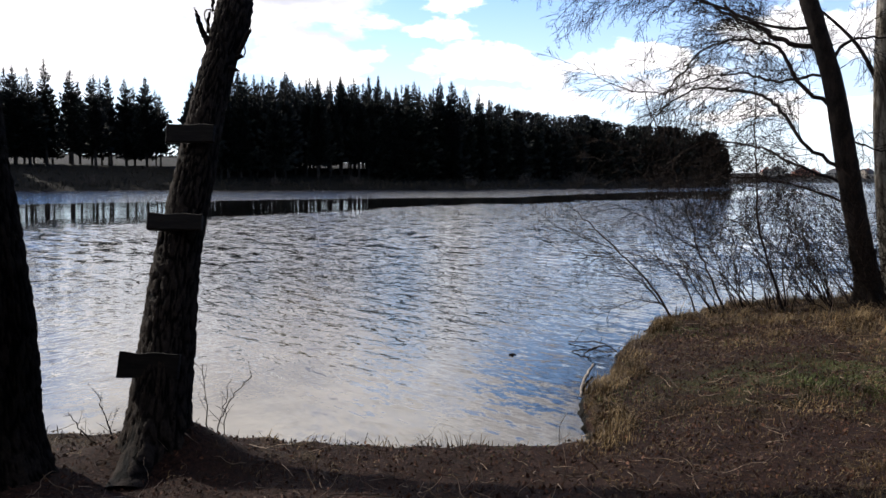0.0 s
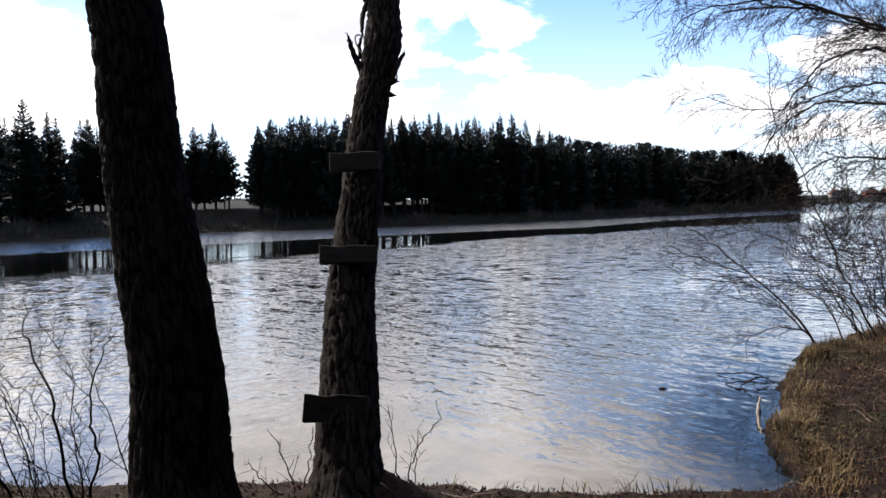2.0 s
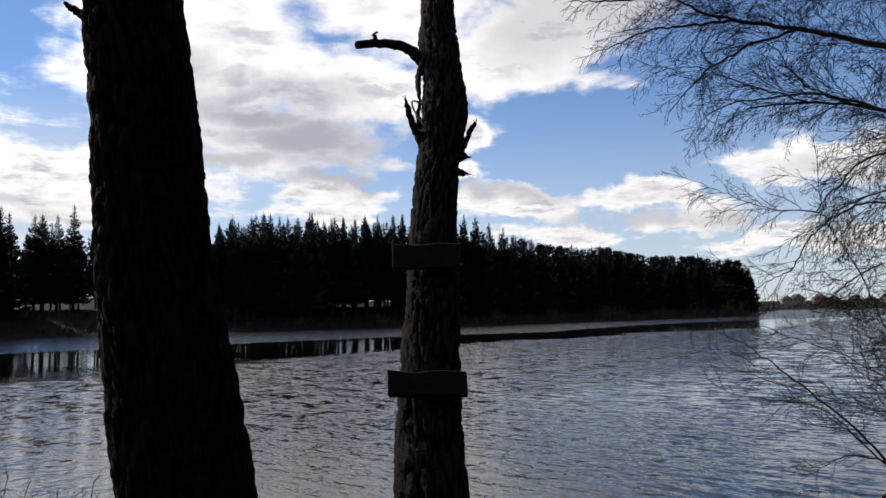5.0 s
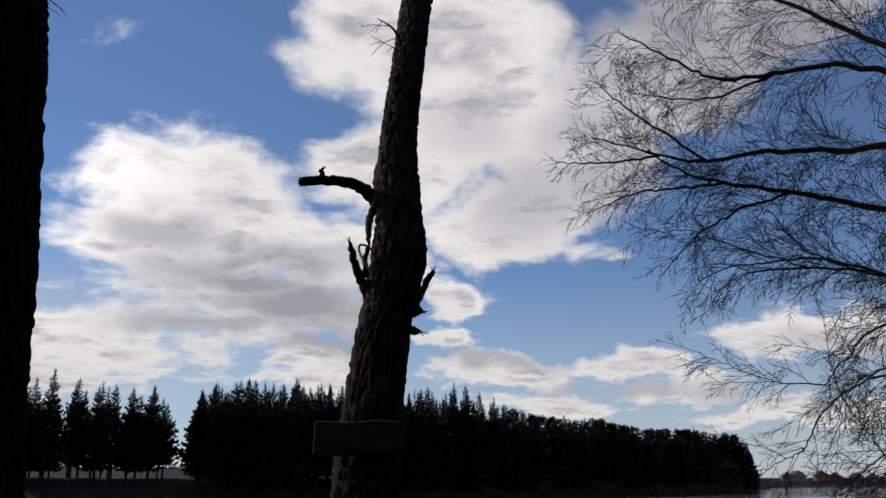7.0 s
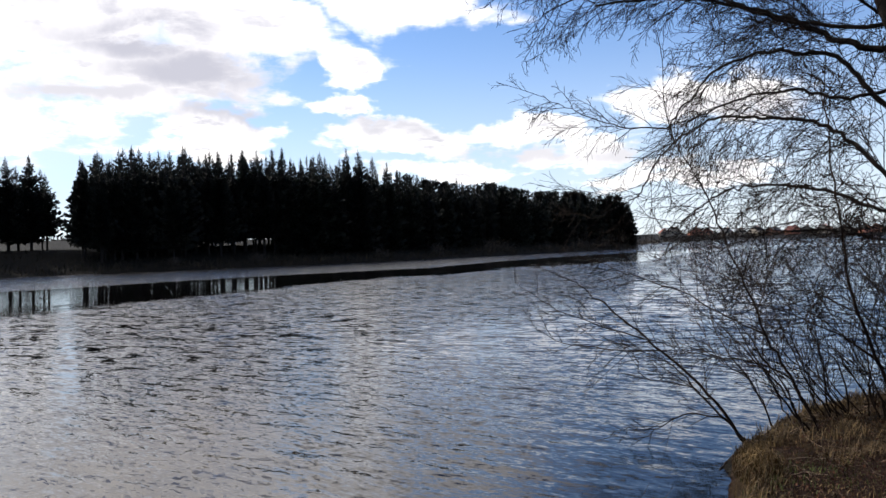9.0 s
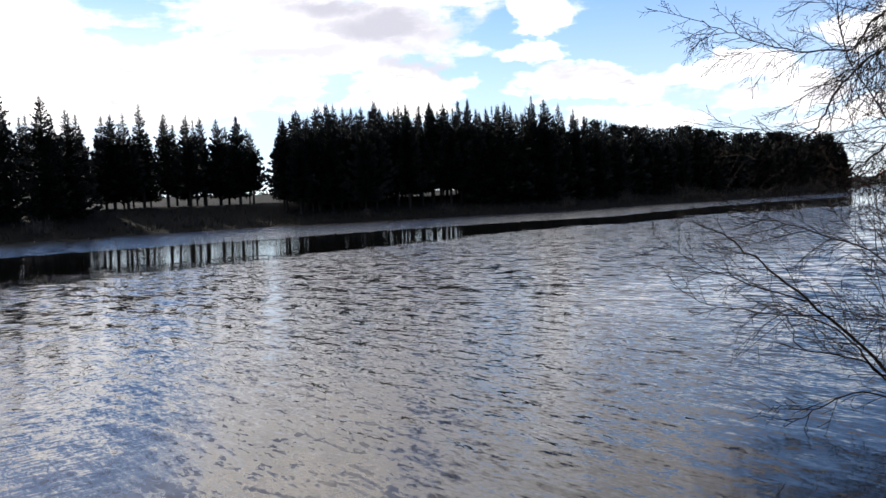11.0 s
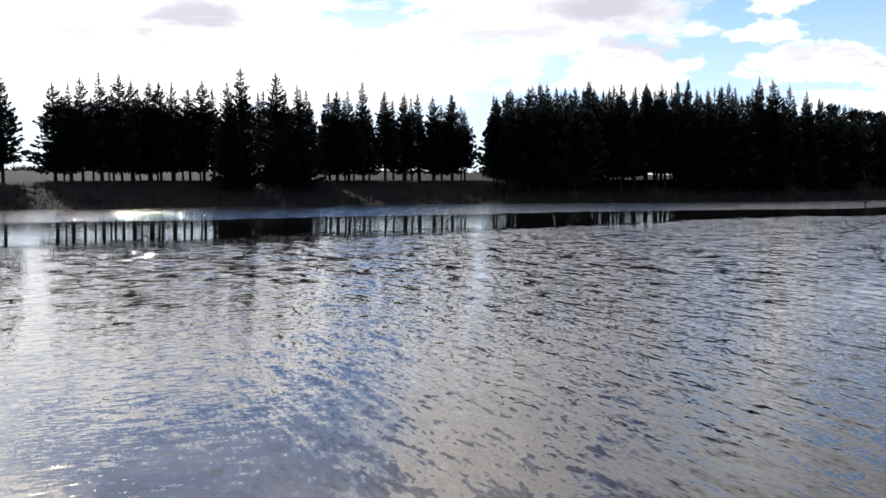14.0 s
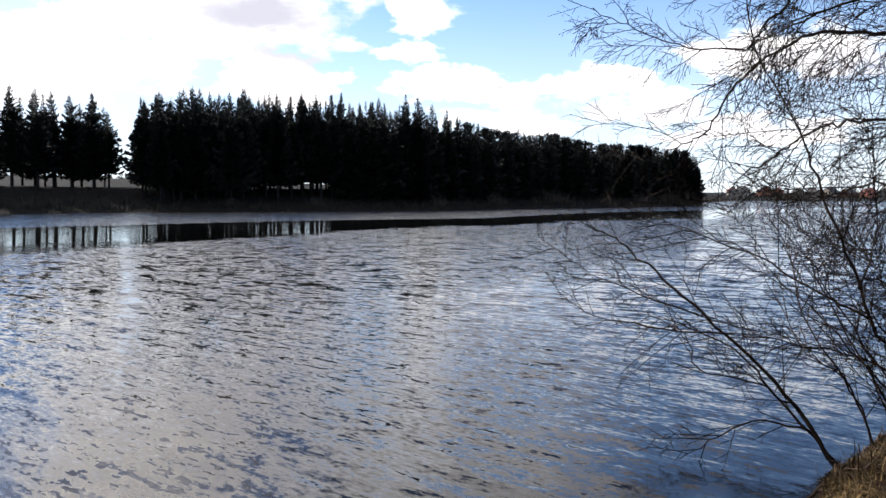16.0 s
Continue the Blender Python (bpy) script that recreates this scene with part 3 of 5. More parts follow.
# ---- the two big trunks on the bank ----
def furrow(p, scale):
    """Relief of furrowed bark, 0 in the cracks to 1 on the plates."""
    q = Vector((p[0] * scale, p[1] * scale, p[2] * scale * 0.19))
    a = abs(noise.noise(q + Vector((noise.noise(q * 0.7) * 0.8, 0, 0))))
    b = abs(noise.noise(q * 2.1 + Vector((7, 3, 1))))
    return min(1.0, (a * 2.6) ** 0.6) * 0.68 + min(1.0, b * 2.4) * 0.32


def trunk_mesh(name, spine, radii, mat, sides=84, step=0.022, relief=0.022, scale=17.0, flare=0.0, knots=()):
    """A bark-covered trunk along a line, with furrows, swellings and a root flare."""
    line = np.array(curve(spine, 24))
    seg = np.concatenate(([0], np.cumsum(np.linalg.norm(np.diff(line, axis=0), axis=1))))
    at = np.arange(0, seg[-1], step)
    pts = np.stack([np.interp(at, seg, line[:, k]) for k in range(3)], 1)
    rad = 0.89 * np.interp(at, seg[::24][:len(radii)], radii)
    tang = np.gradient(pts, axis=0)
    tang /= np.linalg.norm(tang, axis=1)[:, None]
    s = np.cross(tang, (0, 1, 0))
    s /= np.linalg.norm(s, axis=1)[:, None]
    u = np.cross(s, tang)
    soup = Soup()
    verts, ridge = [], []
    for i, p in enumerate(pts):
        for k in range(sides):
            a = 2 * math.pi * k / sides
            way = s[i] * math.cos(a) + u[i] * math.sin(a)
            r = rad[i] * (1 + 0.05 * math.sin(2 * a + at[i] * 0.9) + 0.03 * math.sin(3 * a - at[i] * 1.7))
            if flare:
                lobes = 0.55 + 0.45 * math.sin(a * 4 + 1.0) + 0.25 * math.sin(a * 7)
                r += flare * max(0.0, 1 - at[i] / 0.55) ** 2.2 * (0.55 + lobes)
            for ka, ks, kr, kw in knots:
                r += kr * math.exp(-((at[i] - ks) / kw) ** 2) * max(0.0, math.cos(a - ka)) ** 2
            c = (math.cos(a) * rad[i], math.sin(a) * rad[i], at[i])       # round the trunk and along it
            rough = furrow(c, scale)
            ridge.append(rough)
            r += relief * (rough - 0.75)
            verts.append(tuple(p + way * r))
    n = len(pts)
    faces = [(i * sides + k, i * sides + (k + 1) % sides, (i + 1) * sides + (k + 1) % sides, (i + 1) * sides + k) for i in range(n - 1) for k in range(sides)]
    faces.append(tuple((n - 1) * sides + k for k in range(sides)))
    soup.add(verts, faces)
    me = soup.mesh(name, mat, True)
    me.attributes.new("ridge", "FLOAT", "POINT").data.foreach_set("value", ridge)
    return me


def stub(name, pts, radii, parent, label=""):
    """A broken branch with a ragged end."""
    soup = Soup()
    line = curve(pts, 7)
    r = np.interp(np.linspace(0, 1, len(line)), np.linspace(0, 1, len(radii)), radii)
    rng = np.random.RandomState(len(line) + int(abs(pts[0][0]) * 1000))
    line = [p + rng.normal(0, 0.0025, 3) for p in line]
    tube(soup, line, r * rng.uniform(0.92, 1.08, len(r)), 9)
    way = unit(line[-1] - line[-2])
    for _ in range(4):
        tube(soup, shoot(rng, line[-1] - way * 0.01, way, rng.uniform(0.02, 0.05), 2, 0, 0.15), (r[-1] * 0.5, 0.001), 4)
    return part(name, soup, alder_bark, parent, label, True)


def board(name, left, right, height, depth, tilt, parent, label):
    """A weathered plank with worn ends and two nail heads, its length from left to right."""
    left, right = Vector(left), Vector(right)
    bm = bmesh.new()
    bmesh.ops.create_cube(bm, size=1)
    length = (right - left).length
    bmesh.ops.scale(bm, vec=(length, depth, height), verts=bm.verts)
    bmesh.ops.subdivide_edges(bm, edges=[e for e in bm.edges if abs(e.verts[0].co.x - e.verts[1].co.x) > 0.01], cuts=9)
    for v in bm.verts:
        v.co.z += 0.006 * noise.noise(v.co * 9 + left) + (0.004 if v.co.z > 0 else 0) * math.sin(v.co.x * 30)
        v.co.x += 0.010 * noise.noise(Vector((v.co.z * 30, v.co.y * 20, left.z)))
    bmesh.ops.bevel(bm, geom=bm.edges[:], offset=0.004, segments=1, affect="EDGES")
    x = (right - left).normalized()
    y = Vector((0, 1, -tilt)).normalized()
    y = (y - x * y.dot(x)).normalized()
    z = x.cross(y)
    m = Matrix((x, y, z)).transposed().to_4x4()
    m.translation = (left + right) / 2
    bmesh.ops.transform(bm, matrix=m, verts=bm.verts)
    me = bpy.data.meshes.new(name)
    bm.to_mesh(me)
    bm.free()
    me.materials.append(plank)
    ob = part(name, me, plank, parent, label)
    for s in (-0.25, 0.22):
        head = Soup()
        c = np.array((left + right) / 2 + x * length * s - y * depth * 0.5)
        tube(head, [c - np.array(y) * 0.003, c + np.array(y) * 0.004], (0.006, 0.006), 8)
        part("nail", head, twig_bark, ob)
    return ob


LEAN_SPINE = [(-0.52, 4.70, 0.02), (-0.54, 4.90, 0.40), (-0.57, 5.20, 0.84), (-0.595, 5.53, 1.33), (-0.575, 5.93, 1.92), (-0.57, 6.20, 2.32), (-0.53, 6.62, 2.94),
              (-0.522, 6.95, 3.42), (-0.548, 7.32, 3.97), (-0.51, 7.90, 4.84), (-0.47, 8.44, 5.64), (-0.36, 9.1, 6.6), (-0.25, 9.9, 7.8)]
leaning_tree = thing("leaning_tree", (0, 0, 0), "leaning bare tree with furrowed bark and nailed plank rungs", "tree")
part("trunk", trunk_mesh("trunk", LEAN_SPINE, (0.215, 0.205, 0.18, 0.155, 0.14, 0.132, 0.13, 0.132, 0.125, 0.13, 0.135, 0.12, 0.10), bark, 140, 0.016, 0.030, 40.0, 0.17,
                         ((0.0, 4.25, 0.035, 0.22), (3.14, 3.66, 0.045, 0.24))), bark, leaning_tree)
stub("broken_limb", [(-0.63, 6.98, 3.42), (-0.72, 6.95, 3.50), (-0.86, 6.94, 3.545), (-1.06, 6.94, 3.54)], (0.045, 0.034, 0.03, 0.026), leaning_tree, "broken-off bare limb stump")
stub("spur", [(-0.93, 6.94, 3.54), (-0.94, 6.93, 3.57), (-0.945, 6.92, 3.60)], (0.018, 0.014, 0.012), leaning_tree)
stub("torn_bark", [(-0.630, 6.90, 3.44), (-0.662, 6.82, 3.30), (-0.665, 6.72, 3.18), (-0.650, 6.66, 3.08)], (0.018, 0.020, 0.016, 0.005), leaning_tree, "torn strip of hanging bark")
stub("branch_stub", [(-0.64, 6.50, 2.80), (-0.68, 6.50, 2.90), (-0.715, 6.49, 3.00), (-0.725, 6.48, 3.055)], (0.026, 0.022, 0.018, 0.008), leaning_tree)
stub("branch_stub", [(-0.655, 6.56, 2.90), (-0.66, 6.56, 2.98), (-0.65, 6.58, 3.06)], (0.016, 0.014, 0.010), leaning_tree)
stub("branch_stub", [(-0.42, 6.50, 2.74), (-0.39, 6.52, 2.82), (-0.355, 6.53, 2.89), (-0.325, 6.53, 2.925)], (0.022, 0.018, 0.015, 0.012), leaning_tree)
stub("branch_stub", [(-0.43, 6.46, 2.70), (-0.40, 6.46, 2.72), (-0.385, 6.46, 2.715)], (0.022, 0.018, 0.012), leaning_tree)
stub("branch_stub", [(-0.45, 6.36, 2.62), (-0.41, 6.35, 2.605), (-0.39, 6.35, 2.60)], (0.022, 0.018, 0.008), leaning_tree)
tie = Soup()
loop = []
for i in range(25):
    a = math.pi * 2 * i / 24
    loop.append((-0.55 + 0.150 * math.cos(a), 6.63 + 0.150 * math.sin(a), 2.92 - 0.16 * math.cos(a) + 0.10 * math.sin(a)))
tube(tie, loop, (0.006, 0.006), 6)
part("wire_tie", tie, rope, leaning_tree, "old wire tied round the trunk", True)
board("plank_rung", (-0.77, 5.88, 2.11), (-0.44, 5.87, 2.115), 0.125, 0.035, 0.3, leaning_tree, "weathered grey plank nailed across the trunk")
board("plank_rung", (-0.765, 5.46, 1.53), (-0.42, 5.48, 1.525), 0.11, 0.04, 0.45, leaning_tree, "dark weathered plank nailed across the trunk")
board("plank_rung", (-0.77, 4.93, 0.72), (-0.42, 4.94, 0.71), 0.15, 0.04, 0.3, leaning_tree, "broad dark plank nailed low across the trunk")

BIG_SPINE = [(-1.24, 4.40, 0.05), (-1.29, 4.50, 0.35), (-1.32, 4.56, 0.60), (-1.365, 4.65, 1.06), (-1.465, 4.75, 1.55), (-1.565, 4.85, 2.03), (-1.655, 4.96, 2.62),
             (-1.75, 5.065, 3.12), (-1.87, 5.22, 3.9), (-2.0, 5.42, 4.9), (-2.15, 5.7, 6.3), (-2.3, 6.0, 7.8)]
big_tree = thing("big_tree", (0, 0, 0), "thick dark tree trunk with rough bark leaning over the bank", "tree")
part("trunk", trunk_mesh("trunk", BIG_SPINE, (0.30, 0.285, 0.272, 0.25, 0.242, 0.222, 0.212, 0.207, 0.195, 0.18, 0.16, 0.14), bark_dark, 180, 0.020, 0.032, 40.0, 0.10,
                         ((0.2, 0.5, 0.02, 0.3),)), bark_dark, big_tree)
stub("branch_stub", [(-1.93, 5.06, 3.05), (-1.98, 5.06, 3.08), (-2.02, 5.05, 3.11)], (0.02, 0.016, 0.008), big_tree)
rng = np.random.RandomState(31)
for base, tip in (((-2.05, 5.6, 4.6), (-2.35, 6.6, 3.9)), ((-2.0, 5.35, 4.4), (-2.6, 5.6, 3.35)), ((-2.1, 5.7, 5.6), (-1.6, 6.6, 4.6)), ((-0.52, 7.8, 4.7), (-0.75, 8.0, 5.2))):
    soup = Soup()
    base, tip = np.array(base), np.array(tip)
    line = curve([base, base * 0.6 + tip * 0.4 + (0, 0, 0.12), tip], 6)
    tube(soup, line, (0.016, 0.003), 5)
    dress(soup, rng, line, 0.13, 0.35, 0.004, 0.1, 1)
    part("twig", soup, twig_bark, big_tree if base[0] < -1 else leaning_tree, "thin bare hanging twig")


# ---- alders on the point ----
ALDER_LIMBS = (
    ("A", 0.042, [(5.86, 10.97, 3.5), (5.66, 11.2, 3.62), (5.48, 11.5, 3.84), (5.27, 11.94, 4.12), (4.89, 12.48, 4.42), (4.43, 13.03, 4.62), (3.83, 13.59, 4.70)]),
    ("A", 0.016, [(4.89, 12.48, 4.42), (4.54, 12.76, 4.66), (4.23, 13.01, 5.05), (4.06, 13.18, 5.47), (3.6, 13.5, 5.7)]),
    ("A", 0.016, [(4.43, 13.03, 4.62), (4.11, 13.49, 4.91), (3.57, 13.88, 5.26), (3.19, 14.2, 5.52), (2.7, 14.3, 5.45)]),
    ("B", 0.034, [(6.12, 10.9, 2.75), (5.8, 11.1, 3.1), (5.76, 11.51, 3.55), (5.65, 12.06, 3.76), (5.44, 12.65, 3.88), (5.17, 13.13, 3.79), (4.93, 13.46, 3.46), (4.78, 13.75, 3.21)]),
    ("B", 0.012, [(4.78, 13.75, 3.21), (4.38, 14.02, 3.26), (3.92, 14.29, 3.46), (3.41, 14.56, 3.77)]),
    ("C", 0.030, [(6.36, 10.87, 1.95), (5.85, 11.0, 2.3), (5.76, 11.51, 2.76), (5.66, 12.05, 3.02), (5.41, 12.55, 3.14), (5.05, 12.96, 3.20), (4.72, 13.23, 2.99), (4.5, 13.44, 2.70), (4.34, 13.61, 2.35)]),
    ("C", 0.010, [(4.34, 13.61, 2.35), (4.15, 13.75, 2.25), (3.9, 13.9, 2.12), (3.7, 14.0, 2.08)]),
    ("D", 0.024, [(6.4, 10.86, 1.75), (5.8, 11.1, 2.02), (5.64, 11.47, 2.2), (5.43, 11.84, 2.31), (5.13, 12.25, 2.36), (4.84, 12.51, 2.27), (4.65, 12.71, 2.09), (4.4, 12.9, 1.9)]),
    ("E", 0.040, [(5.62, 11.05, 4.25), (5.45, 11.4, 4.6), (5.19, 11.79, 4.9), (4.79, 12.47, 5.31), (4.35, 13.02, 5.66), (3.67, 13.62, 6.01), (3.17, 14.0, 6.37), (2.8, 14.2, 6.75)]),
    ("E", 0.018, [(3.67, 13.62, 6.01), (3.1, 13.95, 6.05), (2.56, 14.27, 6.1), (1.9, 14.5, 5.85)]),
    ("E", 0.016, [(4.35, 13.02, 5.66), (3.7, 13.35, 5.5), (3.2, 13.6, 5.2), (2.9, 13.75, 4.9)]),
    ("F", 0.038, [(5.45, 11.15, 5.2), (5.25, 11.64, 5.75), (4.77, 12.26, 5.94), (4.11, 13.02, 6.24), (3.46, 13.59, 6.34), (2.93, 13.96, 6.58), (2.06, 14.48, 7.10)]),
    ("F", 0.018, [(3.46, 13.59, 6.34), (2.9, 13.8, 6.9), (2.4, 14.1, 7.5), (2.0, 14.3, 8.0)]),
    ("F", 0.016, [(2.93, 13.96, 6.58), (2.4, 14.3, 6.62), (1.8, 14.55, 6.7), (1.45, 14.7, 6.75)]),
    ("G", 0.036, [(5.3, 11.2, 5.9), (5.42, 11.41, 6.4), (4.9, 12.19, 7.08), (4.28, 12.94, 7.36), (3.67, 13.41, 7.52), (3.24, 13.77, 7.99), (2.53, 14.17, 8.71)]),
    ("G", 0.016, [(4.28, 12.94, 7.36), (3.7, 13.4, 7.25), (3.1, 13.8, 7.4), (2.5, 14.1, 7.7)]),
    ("H", 0.026, [(5.83, 11.0, 3.75), (5.3, 11.6, 3.95), (4.86, 12.32, 4.4), (4.47, 12.75, 4.65), (4.0, 13.17, 4.73), (3.64, 13.42, 4.76), (3.2, 13.6, 4.6)]),
    ("K", 0.030, [(5.15, 11.3, 6.6), (4.8, 11.9, 7.4), (4.3, 12.6, 8.3), (3.6, 13.2, 9.0), (3.0, 13.7, 9.4)]),
    ("R", 0.030, [(6.02, 10.93, 3.25), (6.4, 11.1, 3.6), (6.9, 11.2, 3.7), (7.5, 11.3, 3.6)]),
    ("R", 0.020, [(6.2, 10.9, 2.4), (6.6, 11.0, 2.3), (7.0, 11.1, 2.2), (7.4, 11.2, 2.3)]),
    ("L", 0.024, [(6.03, 10.93, 3.2), (5.6, 11.2, 3.1), (5.2, 11.5, 3.25), (4.7, 11.8, 3.2), (4.3, 12.1, 3.0)]),
    ("M", 0.022, [(6.47, 10.85, 1.5), (5.9, 11.3, 1.75), (5.5, 11.7, 1.85), (5.1, 12.1, 1.8), (4.8, 12.4, 1.65)]),
)
alder = thing("alder_tree", (0, 0, 0), "bare alder with dark trunk and fine drooping twigs", "tree", "trees on the point")
ALDER_SPINE = [(6.74, 10.78, 0.1), (6.68, 10.80, 0.6), (6.53, 10.84, 1.3), (6.37, 10.87, 2.1), (6.2, 10.92, 3.0), (6.0, 10.98, 3.7), (5.74, 11.1, 4.6), (5.52, 11.2, 5.6), (5.3, 11.35, 6.8), (5.12, 11.5, 8.2), (5.0, 11.6, 9.5)]
part("trunk", trunk_mesh("trunk", ALDER_SPINE, (0.19, 0.165, 0.155, 0.15, 0.14, 0.135, 0.125, 0.105, 0.085, 0.06, 0.03), alder_bark, 48, 0.04, 0.010, 16.0, 0.08), alder_bark, alder)
rng = np.random.RandomState(7)
for key, thick, pts in ALDER_LIMBS:
    wood, fine = Soup(), Soup()
    if pts[0][1] < 11.35 and pts[0][2] > 2.5:           # the limb starts inside the trunk
        pts = [(pts[0][0] + (0.10 if pts[0][2] < 3.4 else 0.19), *pts[0][1:])] + pts[1:]
    line = [p + rng.normal(0, 0.012, 3) for p in curve(pts, 6)]
    top = key in "EFGK"
    stout = 1.3 if top else 0.85
    tube(wood, line, (thick * stout, thick * stout * 0.8, thick * stout * 0.55, max(0.005, thick * 0.28)), 7)
    dress(fine, rng, line, 0.108, 1.35 if thick > 0.02 else 1.1, 0.0056, 0.03 if top else 0.055, 2, 0.06, 0.66, 0.08, 0.0023)
    limb = part("limb", wood, alder_bark, alder, "", True)
    tagged(part("twig_spray", fine, twig_bark, limb, "fine bare twigs with small buds"), kind="stuff")

pale = thing("pale_tree", (0, 0, 0), "pale grey-barked trunk beside a darker alder", "tree", "trees on the point")
part("trunk", trunk_mesh("trunk", [(7.5, 11.45, 0.2), (7.42, 11.5, 0.6), (7.3, 11.55, 1.6), (7.22, 11.6, 2.8), (7.2, 11.64, 4.3), (7.25, 11.7, 6.5), (7.3, 11.8, 9.0)],
                         (0.20, 0.17, 0.155, 0.15, 0.14, 0.12, 0.07), bark_pale, 48, 0.04, 0.010, 14.0, 0.08), bark_pale, pale)
rng = np.random.RandomState(17)
for pts in ([(7.2, 11.6, 3.0), (6.9, 11.8, 3.7), (6.4, 12.1, 4.3), (5.9, 12.3, 4.7)], [(7.25, 11.6, 2.2), (7.5, 11.9, 2.8), (7.9, 12.2, 3.6)], [(7.22, 11.7, 4.4), (6.8, 12.1, 5.3), (6.2, 12.5, 6.0), (5.5, 12.8, 6.5)]):
    wood, fine = Soup(), Soup()
    line = curve(pts, 6)
    tube(wood, line, (0.035, 0.02, 0.008), 6)
    dress(fine, rng, line, 0.14, 0.8, 0.006, 0.09, 2)
    limb = part("limb", wood, alder_bark, pale, "", True)
    tagged(part("twig_spray", fine, twig_bark, limb), kind="stuff")


# ---- bushes along the water ----
def bush(name, stems, label, category, seed, mat, spacing=0.10, length=0.42, thick=0.0042, droop=-0.03, levels=1, group=""):
    rng = np.random.RandomState(seed)
    ob = thing(name, (0, 0, 0), label, category, group)
    for r, pts in stems:
        wood, fine = Soup(), Soup()
        line = [p + rng.normal(0, 0.008, 3) * (i > 0) for i, p in enumerate(curve(pts, 5))]
        tube(wood, line, (r, r * 0.6, max(0.0022, r * 0.2)), 6)
        dress(fine, rng, line, spacing, length, thick, droop, levels, 0.07, 0.68, 0.16)
        stem = part("stem", wood, mat, ob, "", True)
        tagged(part("twig_spray", fine, mat, stem), kind="stuff")
    return ob


bush("willow_bush", (
    (0.016, [(4.12, 10.50, -0.02), (3.89, 10.80, 0.42), (3.60, 11.10, 0.77), (3.32, 11.38, 1.06), (3.07, 11.63, 1.31), (2.89, 11.79, 1.45), (2.63, 11.97, 1.58)]),
    (0.008, [(3.49, 11.25, 0.87), (3.18, 11.48, 0.97), (2.80, 11.77, 1.14), (2.44, 12.02, 1.40)]),
    (0.008, [(3.64, 11.08, 0.77), (3.24, 11.35, 0.77), (2.81, 11.66, 0.82), (2.52, 11.85, 1.0)]),
    (0.008, [(3.95, 10.72, 0.31), (3.69, 10.73, 0.50), (3.27, 10.70, 0.60), (3.25, 10.81, 0.74), (3.15, 10.9, 0.9)]),
    (0.009, [(4.0, 10.65, 0.2), (3.7, 10.75, 0.25), (3.4, 10.72, 0.15), (3.1, 10.6, 0.04)]),
    (0.011, [(4.15, 10.55, 0.0), (3.9, 10.9, 0.35), (3.75, 11.2, 0.6), (3.5, 11.6, 0.75), (3.2, 11.9, 0.8)]),
), "bare leaning bush reaching low over the water", "bush", 3, twig_bark, 0.09, 0.55, 0.0038, 0.0, 2)
bush("willow_bush", (
    (0.015, [(4.78, 10.48, 0.08), (4.62, 10.69, 0.53), (4.51, 10.87, 0.89), (4.37, 11.06, 1.45), (4.27, 11.23, 1.87), (4.17, 11.39, 2.28), (3.94, 11.61, 2.96), (3.93, 11.72, 3.70)]),
    (0.010, [(4.51, 10.87, 0.89), (4.25, 11.1, 1.05), (3.9, 11.3, 1.3), (3.5, 11.5, 1.45), (3.2, 11.6, 1.6)]),
    (0.009, [(4.62, 10.69, 0.53), (4.4, 11.0, 0.65), (4.0, 11.25, 0.7), (3.6, 11.4, 0.85)]),
    (0.009, [(4.45, 10.95, 1.1), (4.7, 11.2, 1.4), (4.8, 11.4, 1.9), (4.8, 11.5, 2.4)]),
), "tall bare bush on the tip of the bank", "bush", 4, twig_bark, 0.09, 0.8, 0.0044, 0.0, 2)
bush("willow_bush", (
    (0.018, [(5.40, 10.30, 0.2), (5.30, 10.38, 0.6), (5.14, 10.55, 1.25), (5.16, 10.70, 1.83), (5.16, 10.82, 2.38), (5.18, 10.93, 3.0), (5.25, 11.01, 3.64)]),
    (0.010, [(5.3, 10.45, 0.7), (5.0, 10.7, 0.95), (4.6, 10.95, 1.15), (4.2, 11.1, 1.2)]),
    (0.010, [(5.2, 10.5, 1.1), (4.9, 10.85, 1.3), (4.7, 11.15, 1.35), (4.3, 11.4, 1.3)]),
    (0.012, [(5.42, 10.3, 0.25), (5.5, 10.6, 0.7), (5.65, 10.8, 1.2), (5.6, 11.0, 1.9)]),
), "tall bare bush with several crooked stems", "bush", 5, twig_bark, 0.09, 0.8, 0.0044, 0.0, 2)
rng = np.random.RandomState(11)
